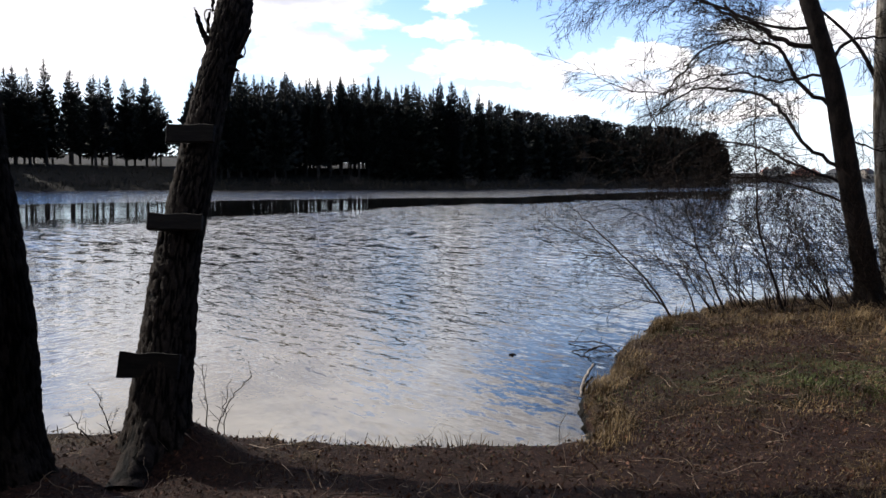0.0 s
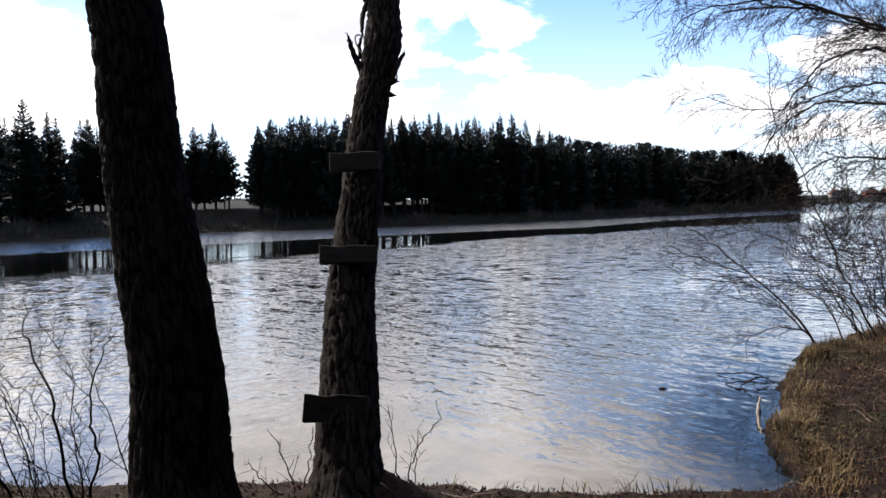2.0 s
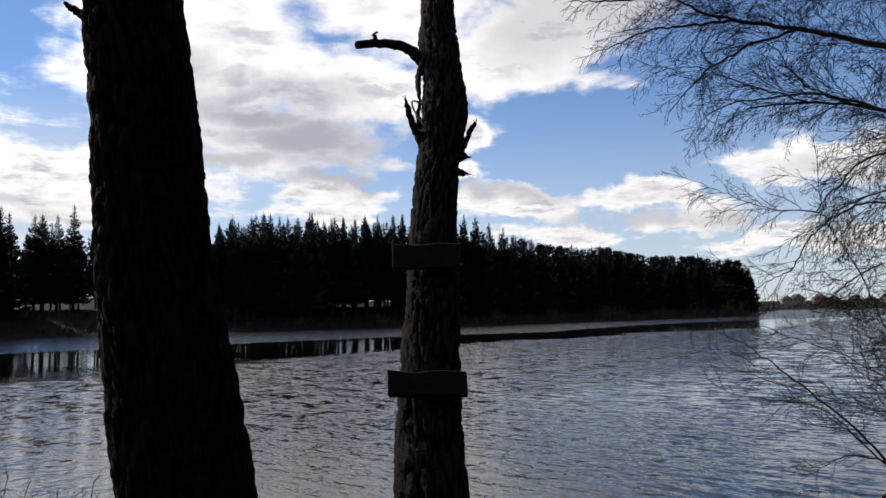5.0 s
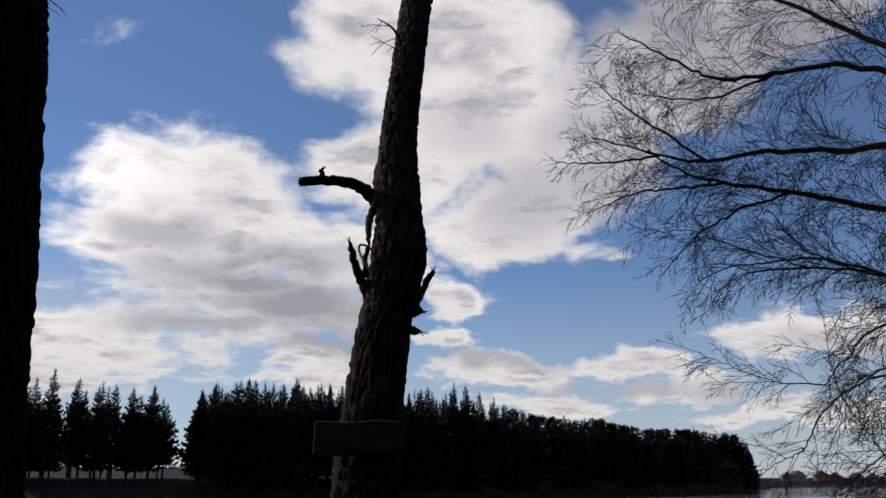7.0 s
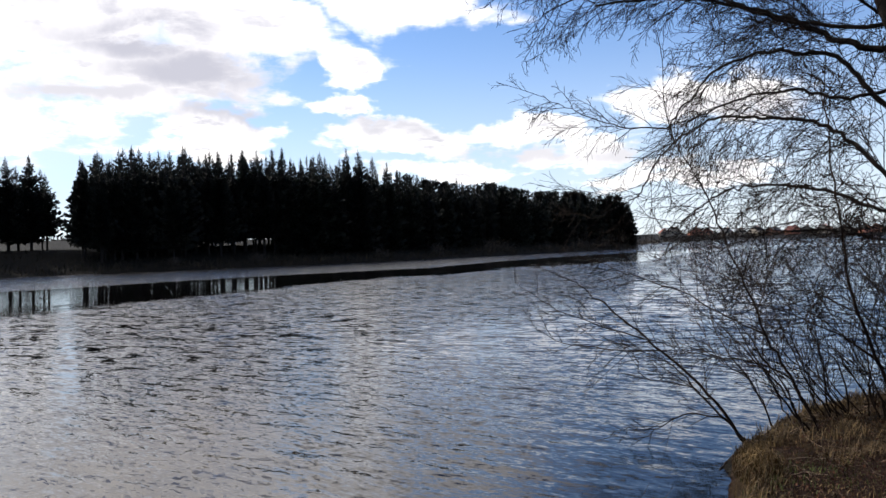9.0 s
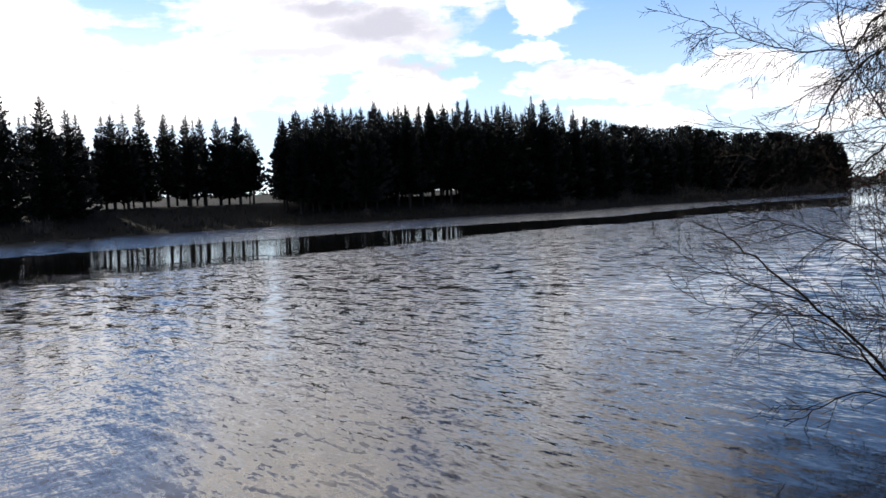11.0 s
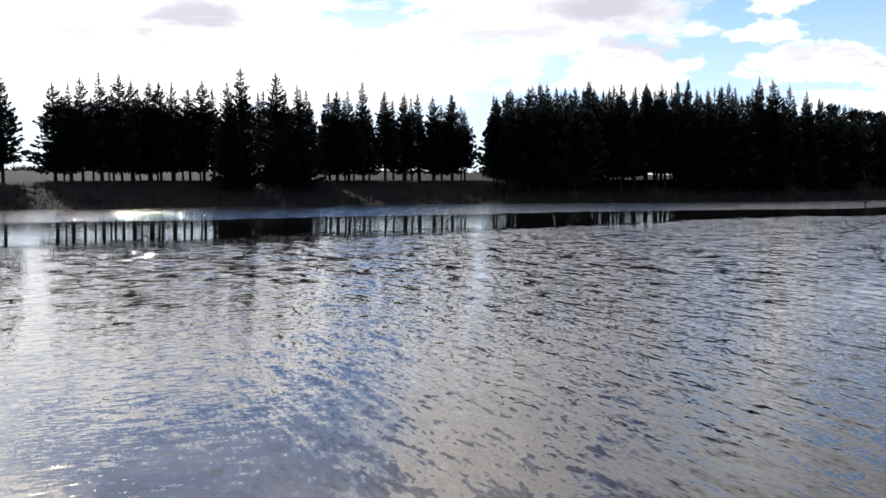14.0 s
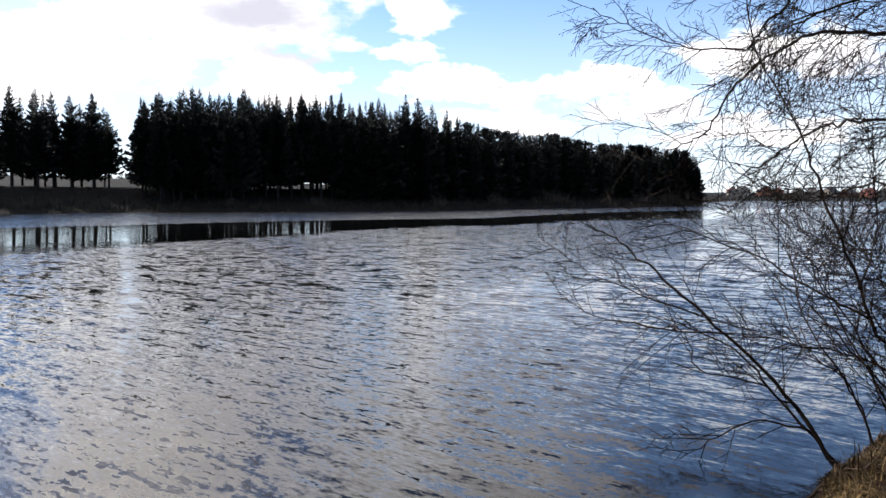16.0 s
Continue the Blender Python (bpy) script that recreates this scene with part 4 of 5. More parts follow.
for i in range(52):
    u = 0.06 + 0.94 * (i / 51) ** 0.8
    bx = 4.35 + 3.2 * u + rng.uniform(-0.15, 0.15)
    by = float(np.interp(bx, (4.3, 4.8, 5.6, 7.0, 8), (10.55, 10.75, 11.0, 11.3, 11.8))) - rng.uniform(0.0, 1.25) * (0.35 + u)
    bz = land_z(bx, by) - 0.03
    stems = []
    for _ in range(rng.randint(1, 4)):
        a, tall = rng.uniform(-0.5, 0.5), rng.uniform(0.6, 1.5 if u < 0.35 else 2.2)
        lean = np.array((rng.normal(-0.42, 0.25), rng.normal(0.15, 0.22), 1.0))
        p0 = np.array((bx + rng.normal(0, 0.04), by + rng.normal(0, 0.04), bz))
        stems.append((rng.uniform(0.005, 0.010), [p0, p0 + lean * tall * 0.33 + rng.normal(0, 0.05, 3), p0 + lean * tall * 0.66 + rng.normal(0, 0.08, 3), p0 + lean * tall + rng.normal(0, 0.12, 3)]))
    bush("sapling", stems, "thin bare saplings growing from the grassy bank", "sapling", 100 + i, sapling_bark if i % 6 == 0 else twig_bark, 0.12, 0.5, 0.0042, -0.02, 1 + (i % 3 > 0), "saplings on the bank")
rng = np.random.RandomState(19)
stems = [(0.010, [(-1.92, 4.62, 0.1), (-1.93, 4.55, 0.56), (-2.0, 4.57, 0.91), (-2.13, 4.62, 1.16), (-2.18, 4.70, 1.42)]),
         (0.009, [(-1.90, 4.64, 0.1), (-1.78, 4.60, 0.56), (-1.83, 4.65, 0.78), (-1.84, 4.76, 1.02), (-1.78, 4.89, 1.19)]),
         (0.009, [(-2.05, 4.5, 0.1), (-2.17, 4.30, 0.65), (-2.21, 4.34, 0.82), (-2.36, 4.48, 1.04)])]
for i in range(11):
    p = np.array((rng.uniform(-2.6, -1.7), rng.uniform(4.5, 5.1), 0.05))
    lean = np.array((rng.normal(-0.1, 0.3), rng.normal(0.05, 0.2), 1.0)) * rng.uniform(0.6, 1.25)
    stems.append((rng.uniform(0.0035, 0.006), [p, p + lean * 0.4 + rng.normal(0, 0.04, 3), p + lean * 0.75 + rng.normal(0, 0.06, 3), p + lean + rng.normal(0, 0.08, 3)]))
bush("shore_shrub", stems, "small bare shrub at the water's edge", "shrub", 8, twig_bark, 0.085, 0.30, 0.0026)
bush("shore_shrub", (
    (0.005, [(-0.26, 4.98, 0.28), (-0.29, 5.02, 0.46), (-0.33, 5.08, 0.71)]),
    (0.005, [(-0.22, 4.98, 0.26), (-0.20, 5.02, 0.40), (-0.12, 5.08, 0.52), (-0.02, 5.1, 0.64)]),
    (0.004, [(-0.18, 4.99, 0.25), (-0.17, 5.0, 0.42), (-0.15, 5.0, 0.58)]),
), "thin bare shoots at the foot of a trunk", "shrub", 9, twig_bark, 0.08, 0.16, 0.002)
bush("shore_shrub", (
    (0.006, [(-0.85, 5.02, 0.2), (-0.92, 5.1, 0.34), (-1.02, 5.15, 0.52)]),
    (0.006, [(-0.88, 5.0, 0.2), (-1.05, 5.05, 0.28), (-1.15, 5.1, 0.38)]),
    (0.005, [(-0.82, 5.05, 0.2), (-0.80, 5.15, 0.40), (-0.78, 5.2, 0.55)]),
), "thin bare shoots at the foot of a trunk", "shrub", 10, twig_bark, 0.08, 0.16, 0.002)


# ---- spruces on the far bank ----
def spruce(seed, bare, fine=True, dome=False):
    """A conifer 13 m tall: a straight trunk and whorls of drooping, ragged fronds, ending in a spire or in a rounded dome."""
    rng = np.random.RandomState(seed)
    ob = thing("spruce_tree", (0, 0, 0), "tall dark spruce standing on the far lake bank", "tree", "spruces on the far bank")
    wood = Soup()
    tube(wood, [(0, 0, -0.4), (0.02, 0, 4), (0, 0.03, 9), (0, 0, 12.6)], (0.17, 0.13, 0.07, 0.015), 7)
    part("trunk", wood, spruce_bark, ob)
    crown = Soup()
    z, wide = bare, rng.uniform(2.2, 3.1)
    lop, fuller = rng.uniform(0, 6.3), rng.uniform(0.72, 1.0) if bare > 1 else rng.uniform(0.70, 0.95)
    while z < 12.75:
        u = (z - bare) / (13 - bare)
        n = (13 if u < 0.7 else 7) if fine else (9 if u < 0.7 else 6)
        turn = rng.uniform(0, 6.3)
        shape = (1 - u) ** fuller * min(1.0, 0.7 + u * 1.6) * rng.uniform(0.66, 1.12)
        if dome:
            shape = 0.85 * math.sqrt(max(0.02, 1 - u ** 2.0)) * rng.uniform(0.75, 1.1)
        thin = 0.22 if bare > 1 and u < 0.3 else 0.10                # the lowest whorls have lost branches
        for k in range(n):
            if rng.rand() < thin:
                continue
            a = turn + 2 * math.pi * k / n + rng.uniform(-0.25, 0.25)
            long = max(0.16, wide * shape * rng.uniform(0.45, 1.2) * (1 + 0.16 * math.sin(a + lop)))
            rise = 0.75 * u * u - 0.20 + rng.uniform(-0.12, 0.12)
            d = np.array((math.cos(a), math.sin(a), 0))
            s = np.array((-d[1], d[0], 0))
            p = np.array((0, 0, z + rng.uniform(-0.15, 0.15)))
            steps = (4 if fine else 2) if long > 0.5 else 2
            pts = [p + d * long * q / steps + np.array((0, 0, long * (rise * q / steps + 0.24 * (q / steps) ** 2.5 - 0.12 * math.sin(math.pi * q / steps)))) for q in range(steps + 1)]
            for q in range(steps):
                a0, a1 = pts[q], pts[q + 1]
                w = ((0.40 if fine else 0.64) * (1 - 0.55 * q / steps)) * min(1.0, long * 0.8) * rng.uniform(0.6, 1.4)
                mid = a0 * 0.4 + a1 * 0.6
                hang = np.array((0, 0, (-0.06 - 0.20 * rng.rand()) * min(1.0, long)))
                tipward = d * long / steps * rng.uniform(0.45, 0.95)
                verts = [a0, a1, mid + s * w + tipward + hang, mid - s * w + tipward + hang, mid + hang * 2.3 + tipward * 0.5]
                crown.add([tuple(v) for v in verts], [(0, 1, 2), (1, 0, 3), (0, 4, 1)])
            e = pts[-1]
            crown.add([tuple(e - d * 0.1 + s * 0.045), tuple(e - d * 0.1 - s * 0.045), tuple(e + d * 0.22 + np.array((0, 0, 0.09)))], [(0, 1, 2)])
        z += (0.30 if u < 0.8 else 0.25) * rng.uniform(0.75, 1.25) * (1 if fine else 1.25)
    if not dome:
        tube(crown, [(0, 0, 11.6), (0.01, 0, 12.6), (0, 0, 13.25)], (0.06, 0.04, 0.012), 5)
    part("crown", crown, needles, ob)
    return ob


EYE = (1.7, 4.8, 1.62)
# tops of the loose row: azimuth and elevation from the near shore, degrees
ROW = ((-50.4, 7.12), (-49.9, 7.31), (-49.0, 7.39), (-46.1, 7.08), (-45.2, 6.87), (-44.5, 7.07), (-43.4, 7.50), (-42.2, 7.40), (-41.5, 7.42), (-40.4, 7.17), (-39.8, 7.15),
       (-39.0, 7.09), (-38.0, 6.79), (-37.1, 7.32), (-35.5, 7.02), (-34.6, 8.03), (-33.5, 6.49), (-32.3, 7.13), (-31.7, 6.65), (-30.9, 6.96), (-30.3, 6.85), (-28.8, 6.74),
       (-28.3, 6.47), (-27.5, 6.66), (-26.5, 7.34), (-25.0, 6.84), (-23.6, 6.57), (-22.6, 5.53), (-21.7, 6.39), (-20.4, 6.60), (-19.5, 5.56))
# tops along the edge of the closed wood
WOOD = ((-17.5, 6.47), (-16.2, 6.63), (-15.6, 6.32), (-14.4, 7.18), (-13.1, 6.66), (-12.3, 6.60), (-11.2, 6.97), (-9.7, 6.69), (-8.9, 6.88), (-7.2, 6.88), (-6.7, 6.78), (-4.6, 6.86),
        (-3.4, 6.16), (-2.5, 6.72), (-0.8, 5.98), (-0.2, 6.34), (0.6, 6.11), (1.6, 5.72), (2.6, 5.34), (3.5, 5.53), (4.3, 4.95), (5.3, 4.61), (6.6, 4.35), (7.5, 4.15), (8.1, 4.19),
        (9.6, 4.18), (10.8, 3.94), (11.9, 3.66), (13.3, 3.49), (14.1, 3.37), (15.0, 3.44), (16.1, 3.27), (17.1, 3.11), (17.9, 3.06), (18.5, 2.98), (19.0, 2.80), (19.4, 2.45), (19.7, 2.0), (19.95, 1.4))


def bank_point(az_deg, inland):
    """The place on the far bank in that direction, so many metres behind the waterline."""
    r = np.arange(60, 260, 0.5)
    x, y = EYE[0] + r * math.sin(radians(az_deg)), EYE[1] + r * math.cos(radians(az_deg))
    far = within(FAR_SHORE + [(2400, 3000), (-2400, 3000)], x, y)
    d = np.where(far, distance_to(FAR_SHORE, x, y), -1)
    i = int(np.argmax(d >= inland)) if (d >= inland).any() else int(np.argmax(d))
    return float(x[i]), float(y[i]), float(r[i])


TALL = [spruce(200 + i, (1.5, 2.2, 2.6, 1.9, 2.9)[i]) for i in range(5)]
LOW = [spruce(300 + i, 0.6) for i in range(5)]
DOMED = [spruce(450 + i, 0.8, False, True) for i in range(5)]
DEEP = [spruce(400 + i, 0.8, False) for i in range(5)]
used = set()
rng = np.random.RandomState(23)


def gather(soups, proto, m):
    """Adds a tree's trunk and crown to the soups of a whole wood."""
    for piece, soup in zip(sorted(proto.children, key=lambda o: o.name), soups):
        me = piece.data
        co = np.empty(len(me.vertices) * 3)
        me.vertices.foreach_get("co", co)
        co = co.reshape(-1, 3) @ np.array(m.to_3x3()).T + np.array(m.translation)
        soup.add(co.tolist(), [tuple(p.vertices) for p in me.polygons])


def plant(az_deg, el_deg, inland, kinds, slim=1.0, wood=None):
    x, y, r = bank_point(az_deg, inland)
    z = land_z(x, y)
    if z < 0.5:
        return
    top = EYE[2] + r * math.tan(radians(el_deg + 0.22))
    proto = kinds[rng.randint(5)]
    s = max(0.3, (top - z) / 13.0)
    m = Matrix.LocRotScale((x, y, z), Euler((0, 0, rng.uniform(0, 6.3))), (s * slim, s * slim, s))
    if wood:
        gather(wood, proto, m)
    elif proto.name in used:
        copy_thing(proto, m)
    else:
        used.add(proto.name)
        proto.matrix_basis = m


for a, e in ROW:
    close = -35.6 < a < -30.0
    plant(a, e, 9.5 if close and e > 6.9 else rng.uniform(15, 19), LOW if close and e > 6.9 else TALL, rng.uniform(0.88, 1.25))
for i in range(40):                       # a second, thinner row behind
    a = -45.8 + 26 * i / 39 + rng.uniform(-0.3, 0.3)
    plant(a, rng.uniform(5.4, 6.8), rng.uniform(19, 28), TALL, rng.uniform(0.8, 1.1))
for a in (-52.5, -53.8, -55.2, -57.0, -58.5, -60.5, -63, -66):
    plant(a, rng.uniform(6.6, 7.6), rng.uniform(14, 19), TALL)
wa, we = [p[0] for p in WOOD], [p[1] for p in WOOD]
for a, e in WOOD:
    plant(a, e, rng.uniform(6.5, 9.5), TALL if a < -5 else DOMED if a > 5 and rng.rand() < 0.35 else LOW, rng.uniform(0.85, 1.1))
inner_wood = Soup(), Soup()
for row in range(4):
    a = -17.3
    while a < 19.5:
        e = float(np.interp(a, wa, we))
        plant(a, e * (rng.uniform(0.96, 1.03) if a > 4 else rng.uniform(0.90, 1.02)), 6 + 5 * row + rng.uniform(0, 4), TALL if a < -5 else DOMED if a > 4 and rng.rand() < 0.5 else DEEP, 1.0, inner_wood if row > 1 else None)
        a += rng.uniform(0.5, 0.95) * (1.1 if a < -5 else 1.0 if a < 4 else 0.72)

# unseen spruces added behind the path, to keep skylight off trunks and bank
blocking_wood = Soup(), Soup()
for i in range(64):
    a = radians(76 + 186 * i / 63 + rng.uniform(-2, 2))
    r = rng.uniform(8.5, 11) if i % 2 else rng.uniform(13, 18)
    x, y = 1.0 + r * math.sin(a), 1.5 + r * math.cos(a)
    if not within(NEAR_SHORE + [(2400, -3000), (-2400, -3000)], np.array([x]), np.array([y]))[0]:
        continue
    s = rng.uniform(1.15, 1.5)
    gather(blocking_wood, DEEP[i % 5], Matrix.LocRotScale((x, y, land_z(x, y)), Euler((0, 0, rng.uniform(0, 6.3))), (s, s, s)))
for wood, label in ((inner_wood, "dark inner rows of a spruce wood on the far bank"), (blocking_wood, "unseen spruce wood added behind the path to block skylight")):
    ob = thing("spruce_wood", (0, 0, 0), label, "wood", kind="stuff")
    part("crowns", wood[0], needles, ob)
    part("trunks", wood[1], spruce_bark, ob)
for proto in TALL + LOW + DOMED + DEEP:              # kinds that stand only in the joined woods
    if proto.name not in used:
        for ob in [*proto.children, proto]:
            bpy.data.objects.remove(ob)

# brush along the far waterline
rng = np.random.RandomState(41)
for a, tall in ((9.6, 2.6), (10.6, 2.0), (6.0, 1.8), (2.0, 1.4), (-6.5, 1.2), (-12.0, 1.0), (13.5, 1.6), (16.0, 2.4), (17.5, 2.2), (18.6, 3.0), (19.6, 2.6), (-24, 1.2), (-33, 1.8), (-44, 1.5)):
    x, y, r = bank_point(a, 3.0)
    z = land_z(x, y)
    ob = thing("shore_brush", (x, y, z), "leafless grey brush on the far bank", "bush", "brush on the far bank")
    soup = Soup()
    for _ in range(55):
        p = np.array((rng.normal(0, tall * 0.35), rng.normal(0, tall * 0.3), -0.05))
        line = shoot(rng, p, (p[0] * 0.5, p[1] * 0.5, 1.0 * tall), tall * rng.uniform(0.5, 1.1), 4, 0.0, 0.15)
        tube(soup, line, (0.03, 0.012), 3)
        dress(soup, rng, line, 0.35, 0.6, 0.014, -0.02, 0)
    tagged(part("brushwood", soup, grey_twigs, ob), kind="stuff")


fringe = Soup()
x, y = rng.uniform(-95, 68, 60000), rng.uniform(30, 185, 60000)
z, _, on_far, _, inland = land(x, y)
pick = on_far & (inland > 0.2) & (rng.rand(len(x)) < np.interp(inland, (0.2, 2.0, 9.0, 14.0), (1.0, 0.8, 0.35, 0.0)))
for px, py, pz in zip(x[pick], y[pick], z[pick]):
    for _ in range(3):
        tall, a, lean = rng.uniform(0.25, 0.75), rng.uniform(0, 6.3), rng.normal(0, 0.25, 2)
        qx, qy, wide = px + rng.normal(0, 0.35), py + rng.normal(0, 0.35), rng.uniform(0.03, 0.08)
        fringe.add([(qx - math.cos(a) * wide, qy - math.sin(a) * wide, pz - 0.05), (qx + math.cos(a) * wide, qy + math.sin(a) * wide, pz - 0.05), (qx + lean[0], qy + lean[1], pz + tall)], [(0, 1, 2)])
tagged(part("far_bank_grass", fringe, far_sedge), "rough dry grass and sedge along the far waterline", "grass", kind="stuff")

hedge = Soup()
for i in range(420):
    a = radians(rng.uniform(-66, -14))
    r = rng.uniform(300, 345)
    p = np.array((EYE[0] + r * math.sin(a), EYE[1] + r * math.cos(a), 0.0))
    p[2] = land_z(p[0], p[1]) - 0.3
    tall = rng.uniform(1.0, 3.2) * (1.8 if rng.rand() < 0.1 else 1)
    for _ in range(5):
        tube(hedge, shoot(rng, p + rng.normal(0, 0.9, 3) * (1, 1, 0), (rng.normal(0, 0.5), rng.normal(0, 0.5), 1), tall * rng.uniform(0.5, 1), 3, 0, 0.3), (0.35, 0.15), 3)
tagged(part("hedge", hedge, grey_twigs), "low leafless hedge beyond the far meadow", "hedge", kind="stuff")


# ---- village across the lake ----
def house(at, size, turn, wall_mat, roof_mat, label):
    w, d, h = size
    ob = thing("house", at, label, "house", "houses across the lake")
    ob.rotation_euler = (0, 0, turn)
    wall = Soup()
    ridge = h + w * 0.34
    wall.add([(-w / 2, -d / 2, -1), (w / 2, -d / 2, -1), (w / 2, d / 2, -1), (-w / 2, d / 2, -1), (-w / 2, -d / 2, h), (w / 2, -d / 2, h), (w / 2, d / 2, h), (-w / 2, d / 2, h), (0, -d / 2, ridge), (0, d / 2, ridge)],
             [(0, 1, 5, 8, 4), (1, 2, 6, 5), (2, 3, 7, 9, 6), (3, 0, 4, 7)])
    body = part("wall", wall, wall_mat, ob)
    roof = Soup()
    o, k = 0.5, 0.25
    for s in (-1, 1):
        a = [(s * (w / 2 + o), -d / 2 - o, h - o * 0.68), (s * (w / 2 + o), d / 2 + o, h - o * 0.68), (0, d / 2 + o, ridge), (0, -d / 2 - o, ridge)]
        b = [(x, y, z + k) for x, y, z in a]
        roof.add(a + b, [(0, 1, 2, 3), (4, 5, 6, 7), (0, 1, 5, 4), (1, 2, 6, 5), (2, 3, 7, 6), (3, 0, 4, 7)])
    top = part("roof", roof, roof_mat, ob)
    stack = Soup()
    stack.add([(x + w * 0.15, y, z) for z in (ridge - 1.2, ridge + 0.8) for x, y in ((-0.35, -0.35), (0.35, -0.35), (0.35, 0.35), (-0.35, 0.35))],
              [(0, 1, 5, 4), (1, 2, 6, 5), (2, 3, 7, 6), (3, 0, 4, 7), (4, 5, 6, 7)])
    part("chimney", stack, brickwork, top)
    for x in (-w * 0.28, w * 0.02, w * 0.3):
        pane = Soup()
        pane.add([(x - 0.55, -d / 2 - 0.03, 1.0), (x + 0.55, -d / 2 - 0.03, 1.0), (x + 0.55, -d / 2 - 0.03, 2.3), (x - 0.55, -d / 2 - 0.03, 2.3),
                  (x - 0.55, -d / 2 + 0.05, 1.0), (x + 0.55, -d / 2 + 0.05, 1.0), (x + 0.55, -d / 2 + 0.05, 2.3), (x - 0.55, -d / 2 + 0.05, 2.3)],
                 [(0, 1, 2, 3), (0, 1, 5, 4), (2, 3, 7, 6), (1, 2, 6, 5), (3, 0, 4, 7)])
        part("window", pane, glass, body)
    return ob


rng = np.random.RandomState(52)
for i in range(16):
    a = 21.6 + i * 1.0 + rng.uniform(-0.25, 0.25)
    r = np.arange(200, 1200, 1.0)
    x, y = EYE[0] + r * math.sin(radians(a)), EYE[1] + r * math.cos(radians(a))
    d = np.where(within(FAR_SHORE + [(2400, 3000), (-2400, 3000)], x, y), distance_to(FAR_SHORE, x, y), -1)
    k = int(np.argmax((d > rng.uniform(12, 34)) & (r > 660)))
    hx, hy = float(x[k]), float(y[k])
    red = i % 5 in (2, 3)
    house((hx, hy, land_z(hx, hy)), (rng.uniform(6.5, 9.5), rng.uniform(6.5, 9), rng.uniform(2.2, 2.8)), radians(-a + rng.uniform(-50, 50)), brickwork if red else plaster,
          (roof_red, roof_grey, roof_grey, roof_red, roof_grey)[i % 5], "small red-roofed house across the lake" if i % 5 in (0, 3) else "small grey-roofed house across the lake")
scrub = Soup()
for i in range(650):
    a = rng.uniform(19.8, 40)
    dist = float(np.interp(a, (20, 21.5, 24, 28, 33, 40), (260, 430, 530, 610, 660, 720))) + rng.uniform(8, 90)
    p = np.array((EYE[0] + dist * math.sin(radians(a)), EYE[1] + dist * math.cos(radians(a)), 0.0))
    p[2] = land_z(p[0], p[1]) - 0.3
    tall = rng.uniform(1.2, 4.0) * (1.5 if rng.rand() < 0.15 else 1)
    for _ in range(6):
        line = shoot(rng, p + rng.normal(0, 0.5, 3) * (1, 1, 0), (rng.normal(0, 0.4), rng.normal(0, 0.4), 1), tall * rng.uniform(0.5, 1), 3, 0, 0.25)
        tube(scrub, line, (0.22, 0.10), 3)
tagged(part("scrub", scrub, grey_twigs), "leafless scrub along the distant village shore", "scrub", kind="stuff")


# ---- things in the water ----
def stick(name, pts, radii, mat, label, seed, twigs=0.0):
    soup = Soup()
    rng = np.random.RandomState(seed)
    line = [p + rng.normal(0, 0.004, 3) for p in curve(pts, 6)]
    tube(soup, line, radii, 7)
    if twigs:
        dress(soup, rng, line, twigs, 0.22, 0.0035, 0.0, 1)
    return tagged(part(name, soup, mat, smooth=True), label, "branch")


stick("driftwood_stick", [(2.30, 6.93, 0.0), (2.36, 7.2, 0.03), (2.45, 7.5, 0.035), (2.58, 7.86, 0.06)], (0.009, 0.014, 0.015, 0.011), dead_wood, "pale bare branch lying at the water's edge", 1)
stick("sunken_branch", [(2.58, 8.55, -0.02), (2.68, 8.6, 0.04), (2.82, 8.72, 0.06), (2.95, 8.78, 0.04)], (0.005, 0.008, 0.006), twig_bark, "dark branch sticking out of shallow water", 2, 0.2)
stick("sunken_branch", [(2.5, 8.75, -0.01), (2.58, 8.68, 0.03), (2.68, 8.6, 0.05), (2.72, 8.5, 0.09)], (0.004, 0.007, 0.006), twig_bark, "thin dark branch half sunk near the bank", 3, 0.3)
stick("sunken_branch", [(2.55, 9.2, 0.0), (2.85, 9.0, 0.05), (3.0, 8.75, 0.0)], (0.004, 0.006, 0.004), twig_bark, "thin dark branch half sunk near the bank", 5, 0.2)
stick("sunken_branch", [(3.5, 9.8, -0.02), (3.68, 10.0, 0.02), (3.9, 10.2, 0.05), (4.12, 10.35, 0.10)], (0.010, 0.014, 0.012), twig_bark, "dark branch lying against the bank", 4, 0.15)
clump = Soup()
rng = np.random.RandomState(5)
for _ in range(14):
    tube(clump, shoot(rng, (1.866 + rng.normal(0, 0.015), 8.545 + rng.normal(0, 0.015), 0.0), rng.normal(0, 1, 3) * (1, 1, 0.4) + (0, 0, 0.4), 0.03, 3, 0, 0.3), (0.009, 0.004), 4)
tagged(part("floating_debris", clump, twig_bark), "small dark clump floating on the water", "debris")


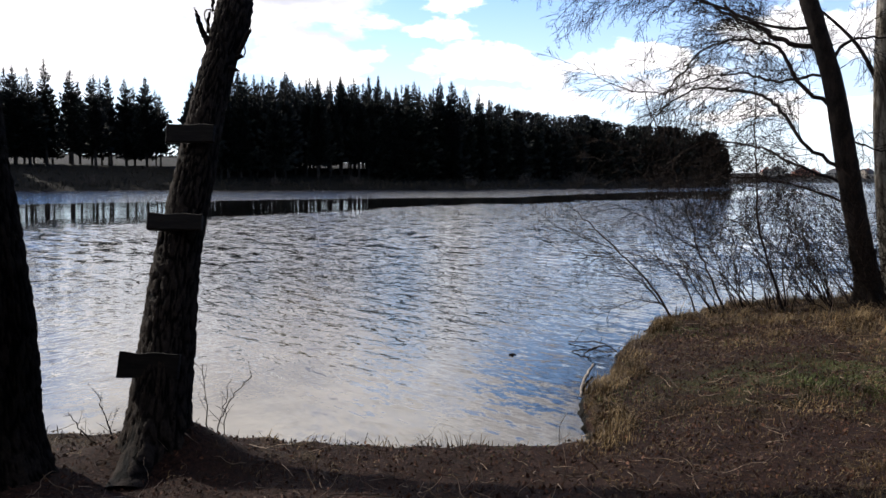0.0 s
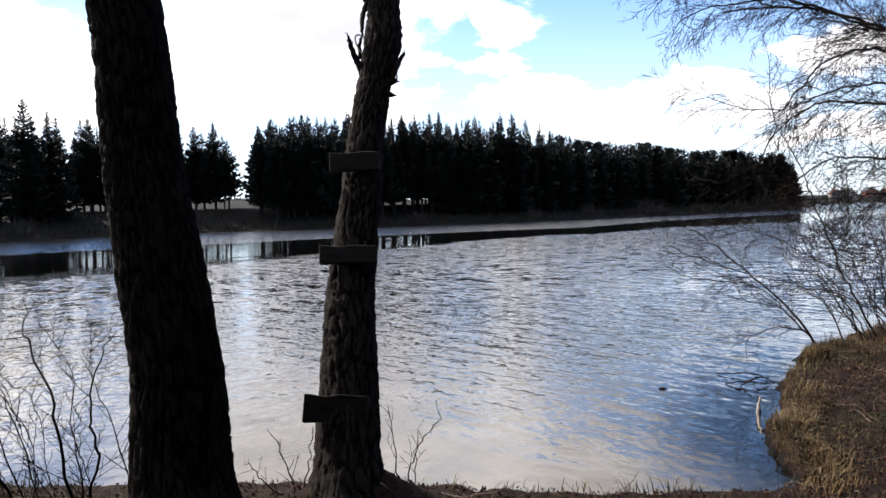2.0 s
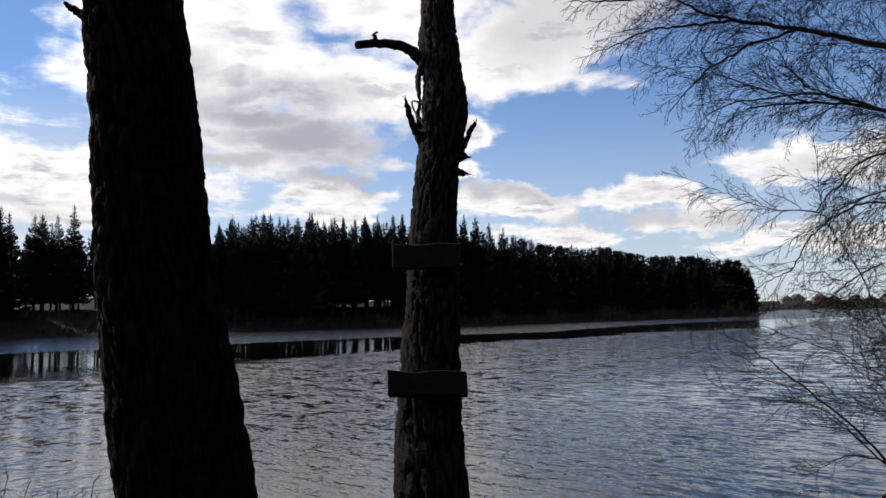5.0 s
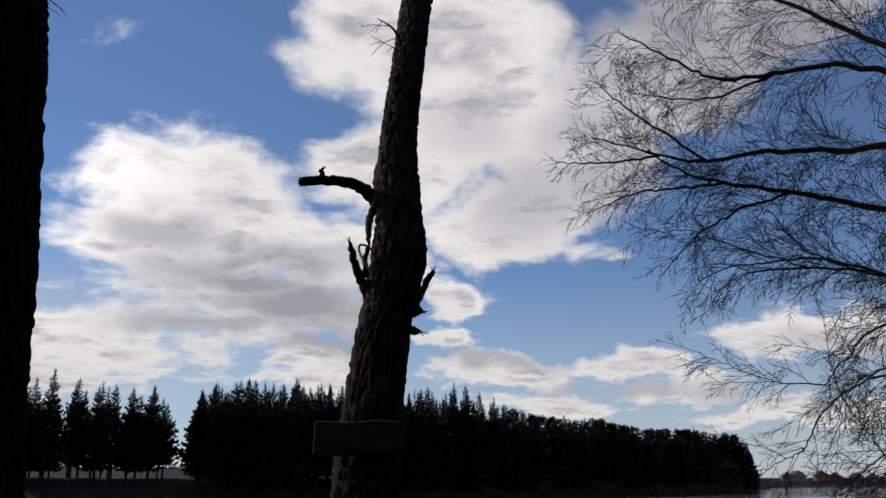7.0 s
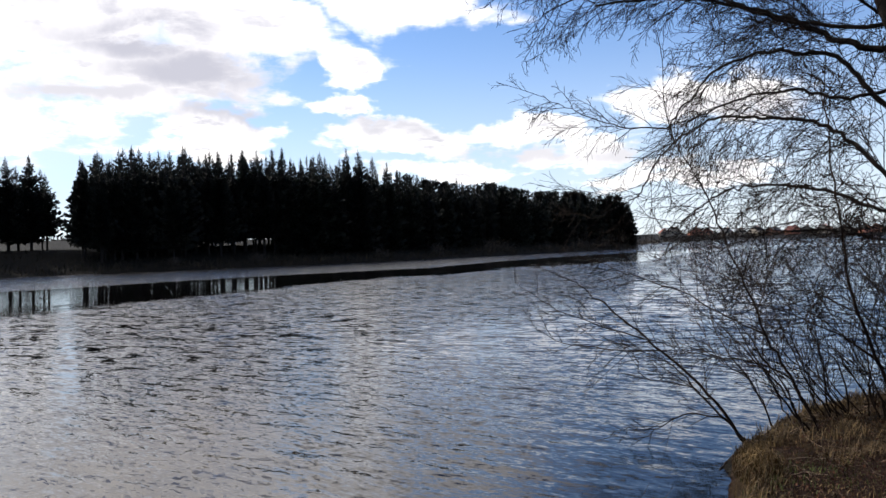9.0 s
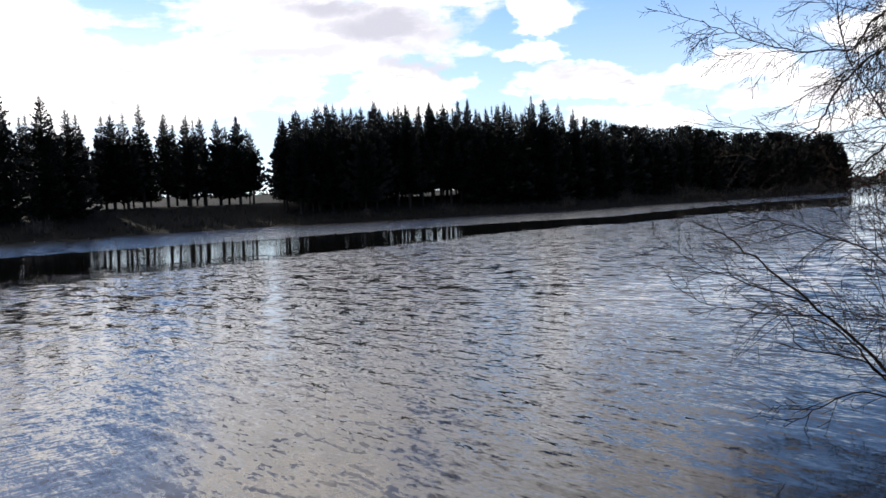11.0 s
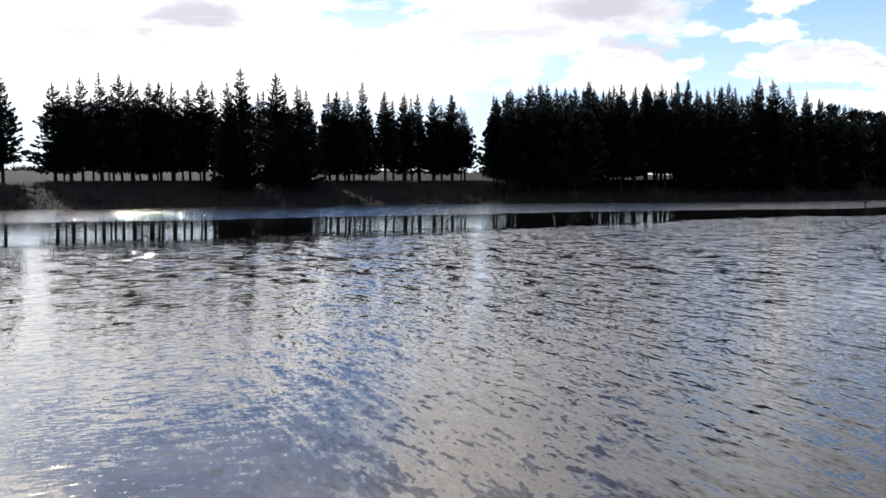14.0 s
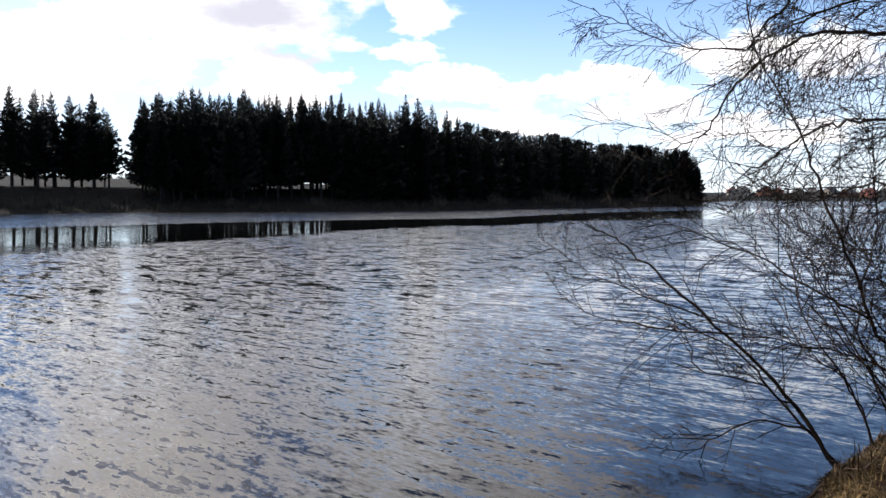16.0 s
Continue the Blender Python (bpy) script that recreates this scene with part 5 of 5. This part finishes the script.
# ---- grass, leaves and dead twigs on the bank ----
def scatter_blades(name, count, tall, mat, label, seed, chance, wide=0.0032, lay=0.5):
    rng = np.random.RandomState(seed)
    x, y = rng.uniform(-3.2, 8.5, count * 6), rng.uniform(2.6, 12.2, count * 6)
    z, near, _, dn, _ = land(x, y)
    keep = near & (dn > 0.0) & (rng.rand(len(x)) < chance(x, y, dn))
    x, y, z = x[keep][:count], y[keep][:count], z[keep][:count]
    n = len(x)
    comb_way = 3.0 * wobble(x, y, 2.2, seed + 500) + 1.6 * wobble(x, y, 7.0, seed + 501)
    a, h = comb_way + rng.normal(0, 0.9, n), tall * rng.uniform(0.35, 1.25, n) * (0.8 + 0.35 * wobble(x, y, 4.0, seed + 502))
    lean = np.clip((rng.uniform(0.25, 1.0, n) + 0.35 * wobble(x, y, 5.0, seed + 503)).clip(0.1, 1.2) * lay, 0.1, 1.25)
    dx, dy = np.cos(a), np.sin(a)
    base = np.stack([x, y, z - 0.01], 1)
    side = np.stack([-dy, dx, 0 * dx], 1) * (wide * rng.uniform(0.6, 1.4, n))[:, None]
    mid = base + np.stack([dx * h * lean * 0.35, dy * h * lean * 0.35, h * (0.62 - 0.25 * lean)], 1)
    tip = base + np.stack([dx * h * lean, dy * h * lean, h * (1.0 - 0.75 * lean)], 1)
    v = np.stack([base - side, base + side, mid + side * 0.7, mid - side * 0.7, tip], 1).reshape(-1, 3)
    me = bpy.data.meshes.new(name)
    faces = []
    for i in range(n):
        k = 5 * i
        faces.append((k, k + 1, k + 2, k + 3))
        faces.append((k + 3, k + 2, k + 4))
    me.from_pydata(v.tolist(), [], faces)
    me.materials.append(mat)
    return tagged(new(name, me), label, "grass", kind="stuff")


def tufty(x, y, seed):
    return smooth01(wobble(x, y, 2.6, seed), -0.15, 0.55)


def path_far(x, y):
    return 0.25 + 0.75 * smooth01(distance_to(path_line, x, y), 0.15, 0.8)


scatter_blades("dry_grass", 90000, 0.065, straw, "short matted dry grass on the bank", 61, lambda x, y, dn: np.clip((0.30 + path_far(x, y) * 0.9 * tufty(x, y, 71)) * np.where(x > 2.0, 1.0, 0.10) + 0.7 * (dn < 0.35) * (x > 1.9), 0, 1), 0.0026, 1.15)
scatter_blades("bank_edge_grass", 80000, 0.17, straw, "tufts of dry grass hanging over the bank's edge", 62, lambda x, y, dn: np.where((dn < 0.30) & (x > 2.1), 0.9, np.where((dn < 0.2), 0.12, 0.0)) * (0.25 + tufty(x, y, 72)), 0.003, 1.0)
scatter_blades("tall_dry_grass", 45000, 0.20, straw, "tall dry grass between the saplings", 63, lambda x, y, dn: np.where((y > 8.2) & (x > 4.0) & (dn < 3.0), 0.6, 0.0) * tufty(x, y, 73), 0.003, 1.0)
scatter_blades("green_grass", 40000, 0.06, fresh, "thin new green grass in patches", 64, lambda x, y, dn: np.clip(np.where(x > 2.3, 0.5, 0.1) * smooth01(wobble(x, y, 1.6, 77), 0.25, 0.7) + 1.6 * np.exp(-((x - 4.4) / 1.3) ** 2 - ((y - 6.6) / 0.8) ** 2) * tufty(x, y, 78), 0, 1), 0.0028, 0.6)

rng = np.random.RandomState(81)
leaves, sticks = Soup(), Soup()
x, y = rng.uniform(-3, 7.5, 70000), rng.uniform(2.6, 11.5, 70000)
z, near, _, dn, _ = land(x, y)
for px, py, pz, d in zip(x[near], y[near], z[near], dn[near]):
    if d < 0.06:
        continue
    if rng.rand() < 0.6:
        a, r = rng.uniform(0, 6.3), rng.uniform(0.005, 0.016)
        c, s = math.cos(a) * r, math.sin(a) * r
        t1, t2 = rng.uniform(-0.012, 0.02, 2)
        leaves.add([(px - c, py - s, pz + 0.006), (px + s * 0.5, py - c * 0.5, pz + 0.007 + t1), (px + c, py + s, pz + 0.008 + t2), (px - s * 0.5, py + c * 0.5, pz + 0.006)], [(0, 1, 2), (0, 2, 3)])
    elif rng.rand() < 0.10:
        tube(sticks, shoot(rng, (px, py, pz + 0.012), rng.normal(0, 1, 3) * (1, 1, 0.03), rng.uniform(0.06, 0.30) * (2.2 if rng.rand() < 0.12 else 1.0), 6, 0, 0.26), (rng.uniform(0.0012, 0.0038), 0.001), 3)
tagged(part("leaf_litter", leaves, litter), "brown dead leaves scattered on trodden earth", "leaves", kind="stuff")
tagged(part("dead_twigs", sticks, dry_stalk), "pale dead twigs scattered over the bank", "twigs", kind="stuff")
